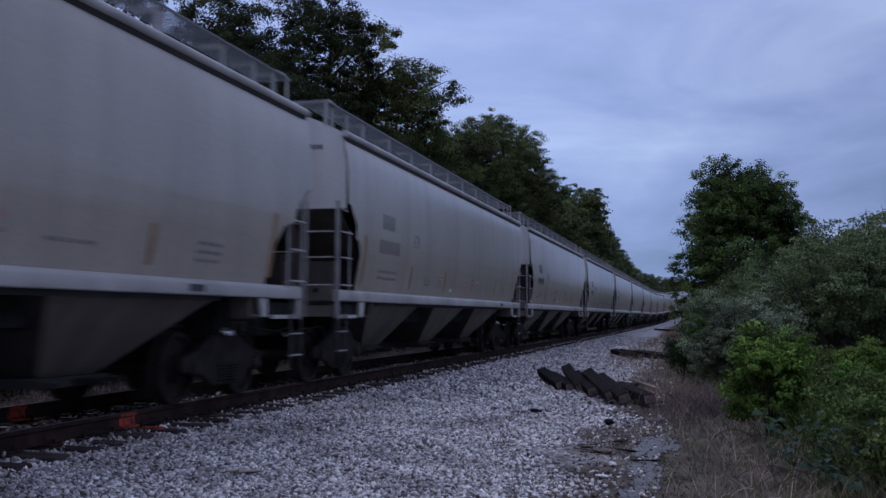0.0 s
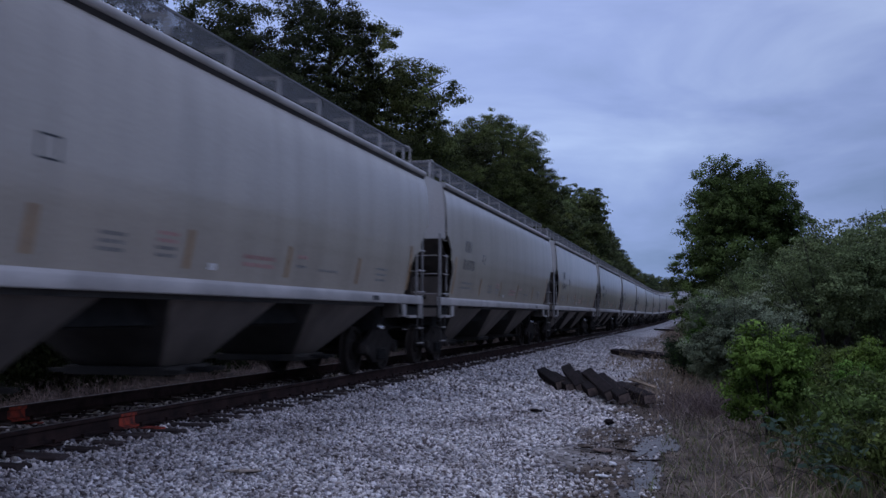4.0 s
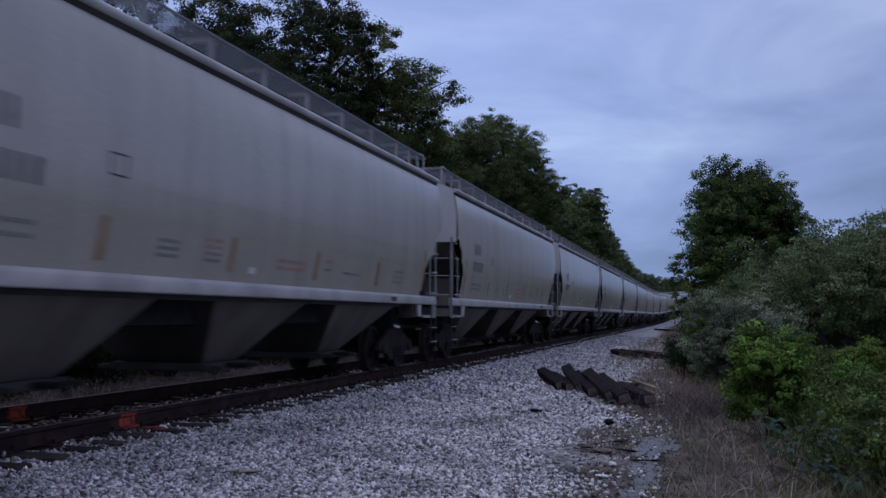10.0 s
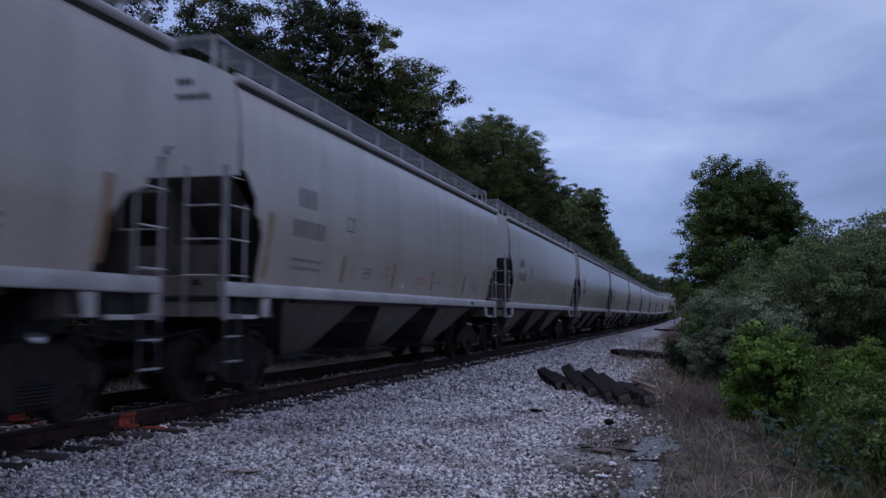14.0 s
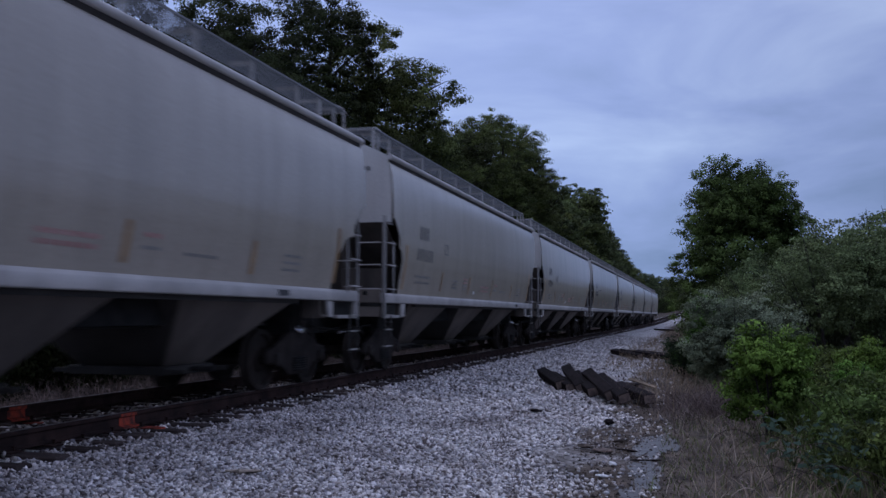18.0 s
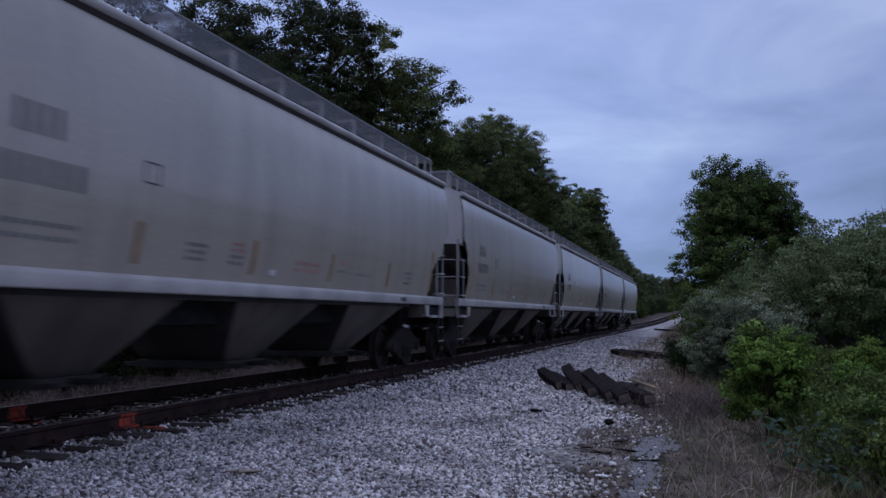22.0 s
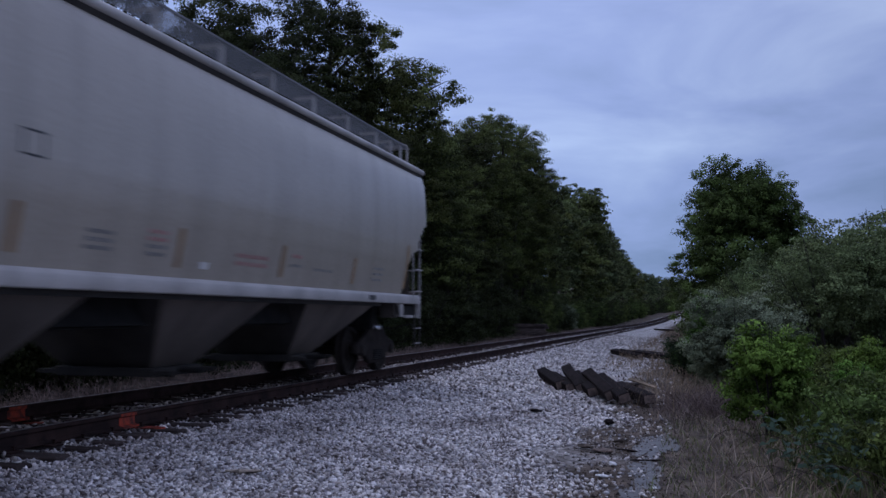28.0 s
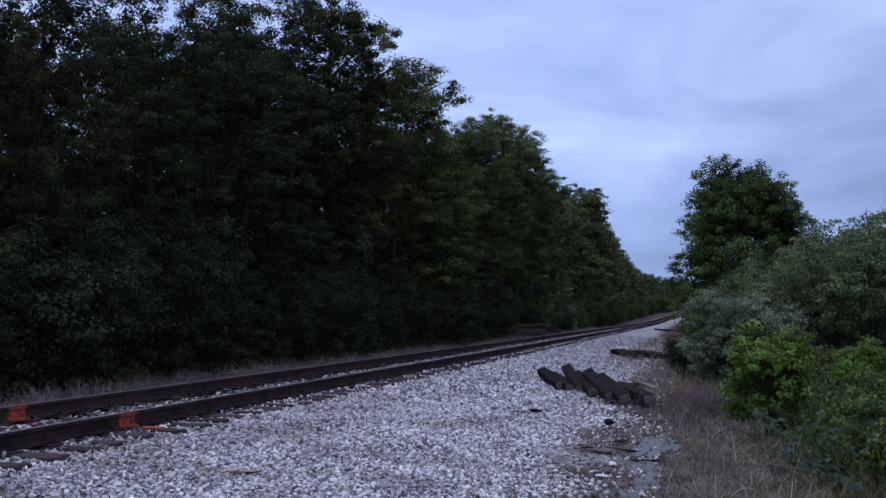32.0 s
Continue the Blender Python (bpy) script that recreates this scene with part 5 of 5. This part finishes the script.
# dead and green grass along the gravel's edge
n = 5200
gx, gy = -1.0 + 3.2 * rs.random(n), 7.6 + 18 * rs.random(n) ** 1.3
keep = (~((gx < -0.15 + 0.16 * np.sin(gy * 1.9) + 0.3 * rs.random(n)) & (gx > -0.98) & (gy < 14.8)) | (rs.random(n) < 0.10)) & (gx > -0.9 + 0.5 * rs.random(n))
blades("dry_grass", "tan dead grass stalks along the gravel's edge", rs, gx[keep], gy[keep], 0.05 + 0.36 * rs.random(keep.sum()) ** 2.4, rs.uniform(0.004, 0.009, keep.sum()), M_DRYGRASS, 0.7)
n = 5200
gx, gy = -0.45 + 3.4 * rs.random(n), 8.2 + 14 * rs.random(n)
blades("green_grass", "green grass and weeds among the dead stalks", rs, gx, gy, np.where(gx < 0.7, 0.03 + 0.14 * rs.random(n) ** 1.5, 0.06 + 0.3 * rs.random(n) ** 1.6), rs.uniform(0.006, 0.014, n), M_GRASS, 0.6)
n = 17000
gy = 12 + 115 * rs.random(n) ** 1.6
gx = np.interp(gy, Y_TAB, X_TAB) - rs.uniform(2.6, 6.6, n)
blades("dry_grass", "dead grass strip between the track and the woods", rs, gx, gy, 0.08 + 0.46 * rs.random(n) ** 2.0, rs.uniform(0.006, 0.014, n), M_DRYBRUSH, 0.9)
n = 9000
gy = 18 + 80 * rs.random(n) ** 1.3
gx = np.interp(gy, Y_TAB, X_TAB) + np.where(gy > 30, rs.uniform(4.3, 8.2, n), rs.uniform(5.6, 8.6, n))
blades("dry_grass", "dead grass fringe along the far gravel edge", rs, gx, gy, 0.1 + 0.4 * rs.random(n) ** 1.5, rs.uniform(0.008, 0.02, n), M_DRYGRASS, 0.6)
n = 3000
gx, gy = rs.normal(0.25, 0.5, n), rs.normal(17.6, 1.3, n)
blades("dead_brush", "tangle of purple-brown dead brush behind the ties", rs, gx, gy, 0.1 + 0.4 * rs.random(n), rs.uniform(0.004, 0.009, n), M_DEADBRUSH, 0.9)
n = 2200
gx, gy = rs.uniform(-2.0, 0.3, n), 8 + 8 * rs.random(n)
gx += 0.5 * np.sin(gy * 1.3)
blades("straw_litter", "broken straw and twigs lying on the dirt", rs, gx, gy, rs.uniform(0.015, 0.04, n), rs.uniform(0.004, 0.009, n), M_DEADBRUSH, 6.0)
n = 90
cl = rs.integers(0, 5, n)
gx = np.array([-2.05, -2.3, -1.7, -2.6, -1.25])[cl] + rs.normal(0, 0.05, n)
gy = np.array([10.2, 11.6, 9.1, 14.5, 12.2])[cl] + rs.normal(0, 0.05, n)
blades("dead_weed", "thin dead weed stalks standing in the gravel", rs, gx, gy, rs.uniform(0.12, 0.42, n), rs.uniform(0.004, 0.007, n), M_DEADBRUSH, 0.35)


n = 900
gx, gy = -0.5 + 2.0 * rs.random(n), 8.4 + 8.5 * rs.random(n)
blades("straw_stalks", "pale bleached stalks standing in the weeds", rs, gx, gy, 0.04 + 0.36 * rs.random(n) ** 2.5, rs.uniform(0.004, 0.008, n), M_STRAW, 0.8)
n = 1800
gx, gy = 1.1 + 2.2 * rs.random(n), 9.5 + 8 * rs.random(n)
blades("green_grass", "tall green weed stems rising out of the brambles", rs, gx, gy, 0.3 + 0.5 * rs.random(n), rs.uniform(0.006, 0.014, n), M_GRASS, 0.35)


n = 1500
gy = 8.0 + 8.5 * rs.random(n)
gx = rs.normal(-0.95, 0.5, n)
blades("bark_strips", "brown bark strips and twigs scattered over the dirt", rs, gx, gy, rs.uniform(0.008, 0.03, n), rs.uniform(0.008, 0.028, n), M_TWIG, 5.0)
n = 3200
gx, gy = rs.normal(-0.75, 0.6, n), 8.2 + 9 * rs.random(n) ** 1.2
stones("dirt_clods", "small brown clods and chips on the dirt", rs, gx, gy, 0.012 + 0.04 * rs.random(n) ** 2.5, 0.35, M_CLOD)
n = 600
gx, gy = rs.normal(-0.6, 0.6, n), 8.2 + 8 * rs.random(n)
blades("pale_straw", "short pale straw flecks lying on the dirt", rs, gx, gy, rs.uniform(0.012, 0.03, n), rs.uniform(0.004, 0.007, n), M_STRAW, 4.0)


def cane(x, y, turn, reach, rise):
    """One arching bare bramble cane."""
    a = math.radians(turn)
    z = float(ground_z(x, y))
    pts = [(x + math.cos(a) * reach * f, y + math.sin(a) * reach * f, z - 0.03 + rise * 4 * f * (1.05 - f)) for f in (0, 0.15, 0.32, 0.5, 0.68, 0.84, 1.0)]
    ob = tagged(new("bramble_cane", Shape().tube(pts, 0.006, 5, 0.003).data("bramble_cane", M_STRAW if rise < 0.2 else M_TWIG, 0, 40)), "thin brown arching cane leaning out of the weeds", "twig", group="canes at the thicket's foot")
    return ob


for x, y, turn, reach, rise in ((1.3, 9.5, 190, 0.9, 0.3), (1.6, 9.3, 205, 1.1, 0.36), (1.1, 10.2, 170, 0.8, 0.22), (1.75, 9.8, 160, 1.2, 0.4), (0.9, 9.0, 215, 0.7, 0.15), (1.2, 11.6, 185, 0.9, 0.3), (0.6, 9.6, 230, 0.6, 0.14), (0.8, 12.4, 150, 0.8, 0.25), (1.9, 9.4, 182, 1.3, 0.28), (0.3, 9.2, 250, 0.5, 0.12)):
    cane(x, y, turn, reach, rise)


def broadleaf(x, y, seed):
    nr, rng = np.random.default_rng(seed), random.Random(seed)
    ob = tagged(new("broadleaf_weed"), "blue-green broad-leaved weed at the thicket's foot", "weed")
    st = Shape()
    tips = []
    for i in range(11):
        a, l, h = rng.uniform(0, 6.28), rng.uniform(0.12, 0.45), rng.uniform(0.2, 0.6)
        st.tube([(0, 0, -0.05), (l * 0.4 * math.cos(a), l * 0.4 * math.sin(a), h * 0.7), (l * math.cos(a), l * math.sin(a), h)], 0.007, 5, 0.003)
        tips += [(l * f * math.cos(a), l * f * math.sin(a), h * (0.4 + 0.6 * f)) for f in (0.5, 0.75, 1.0)]
    part("stalk", st, M_GRASS, ob)["kind"] = "stuff"
    p = np.array(tips) + nr.normal(0, 0.03, (len(tips), 3))
    part("foliage", leaf_mesh("foliage", nr, p, np.tile([0, -0.4, 0.8], (len(p), 1)), np.full(len(p), 0.125), M_LEAF_BLUE), None, ob)
    ob.matrix_basis = Matrix.Translation((x, y, float(ground_z(x, y))))


for i, (x, y) in enumerate(((1.15, 10.4), (1.35, 10.9), (1.0, 11.3), (1.6, 10.2), (1.3, 9.8))):
    broadleaf(x, y, 90 + i)


def silt_patch(cx, cy, lx, ly, seed):
    """A flat wet patch with a ragged edge, just above the dirt."""
    r = np.random.default_rng(seed)
    a = np.linspace(0, 2 * np.pi, 140, endpoint=False)
    rad = 0.82 + 0.2 * np.sin(2 * a + seed) + 0.14 * np.sin(5 * a + 2 * seed) + 0.10 * np.sin(11 * a + 3 * seed) + 0.08 * np.sin(19 * a + seed) + r.uniform(-0.07, 0.07, 140)
    x, y = cx + lx * rad * np.cos(a), cy + ly * rad * np.sin(a)
    z = float(np.percentile(ground_z(x, y), 70)) + 0.003
    sh = Shape()
    sh.loft([[(px, py, z - 0.05) for px, py in zip(x, y)], [(px, py, z) for px, py in zip(x, y)]])
    return tagged(new("silt_patch", sh.data("silt_patch", M_MUD, 0, 20)), "wet pale grey silt patch in the dirt", "mud", kind="structure")


for cx, cy, lx, ly, sd in ((-0.54, 12.9, 0.26, 1.5, 1), (-0.55, 10.6, 0.20, 1.3, 3), (-0.60, 8.9, 0.16, 0.8, 4)):
    silt_patch(cx, cy, lx, ly, sd)

for x, y, w, l, h, t, name, label, mt in ((-0.93, 10.9, 0.07, 0.16, 0.05, 30, "paper_scrap", "crumpled white paper scrap on the dirt", M_LITTER), (-0.98, 10.2, 0.06, 0.14, 0.03, 80, "paper_scrap", "crumpled white paper scrap on the dirt", M_LITTER),
                                          (-0.42, 9.6, 0.05, 0.09, 0.02, 10, "paper_scrap", "small white paper scrap by the silt", M_LITTER), (-1.35, 15.2, 0.16, 0.28, 0.10, 20, "wood_chunk", "dark broken piece of old tie", M_OLDTIE),
                                          (-2.75, 16.6, 0.13, 0.3, 0.06, 60, "wood_chunk", "brown splinter of wood on the gravel", M_OLDTIE), (-1.12, 11.75, 0.15, 0.26, 0.05, 70, "wood_chunk", "brown slab of bark lying on the dirt", M_TIEEND), (-1.35, 11.9, 0.12, 0.24, 0.06, 50, "wood_chunk", "brown broken strip of bark on the dirt", M_CLOD), (-1.0, 12.9, 0.10, 0.2, 0.06, 120, "wood_chunk", "brown broken strip of bark on the dirt", M_CLOD),
                                          (-0.85, 12.1, 0.04, 0.28, 0.03, 65, "wood_chunk", "thin dark stick across the silt", M_OLDTIE), (-0.6, 11.4, 0.03, 0.36, 0.025, 105, "wood_chunk", "thin dark stick across the silt", M_OLDTIE), (-4.25, 8.55, 0.09, 0.34, 0.05, -65, "pale_stick", "pale bleached stick on the gravel", M_STRAW)):
    r = random.Random(int(x * 100) + 7)
    rings = []
    for k in range(6):
        f = k / 5
        taper = 0.55 + 0.45 * math.sin(math.pi * f)
        rings.append([(w / 2 * taper * math.cos(a) * r.uniform(0.55, 1.25), (f - 0.5) * l * r.uniform(0.9, 1.1), h / 2 * taper * math.sin(a) * r.uniform(0.5, 1.2)) for a in [math.pi * q / 3.5 for q in range(7)]])
    ob = tagged(new(name, Shape().loft(rings).data(name, mt, 0, 12)), label, "litter" if name == "paper_scrap" else "wood")
    ob.matrix_basis = pose(x, y, float(ground_z(x, y)) + h / 2 + 0.01, 0, 0, t)


# ---------------------------------------------------------------- what moves


def motions():
    for k, car in enumerate(cars):
        walk(car, [(i * 0.5, car_pose(k, i * 0.5)) for i in range(65)])
        near = [f for f in range(0, 961) if -12 < TAIL - END - PITCH_M * k - travelled(f / 30) < 62]
        if not near:
            continue
        times = sorted({0} | set(near) | {960})
        for tr in [c for c in car.children if c.name.startswith("truck")]:
            for ws in [c for c in tr.children if c.name.startswith("wheelset")]:
                base = ws.matrix_basis.translation.copy()
                rows = []
                for f in times:
                    g = min(max(f, near[0]), near[-1])
                    a = math.degrees(travelled(g / 30) / 0.457) % 360
                    rows.append((f / 30, Matrix.Translation(base) @ pose(0, 0, 0, a, 0, 0)))
                walk(ws, rows)


motions()
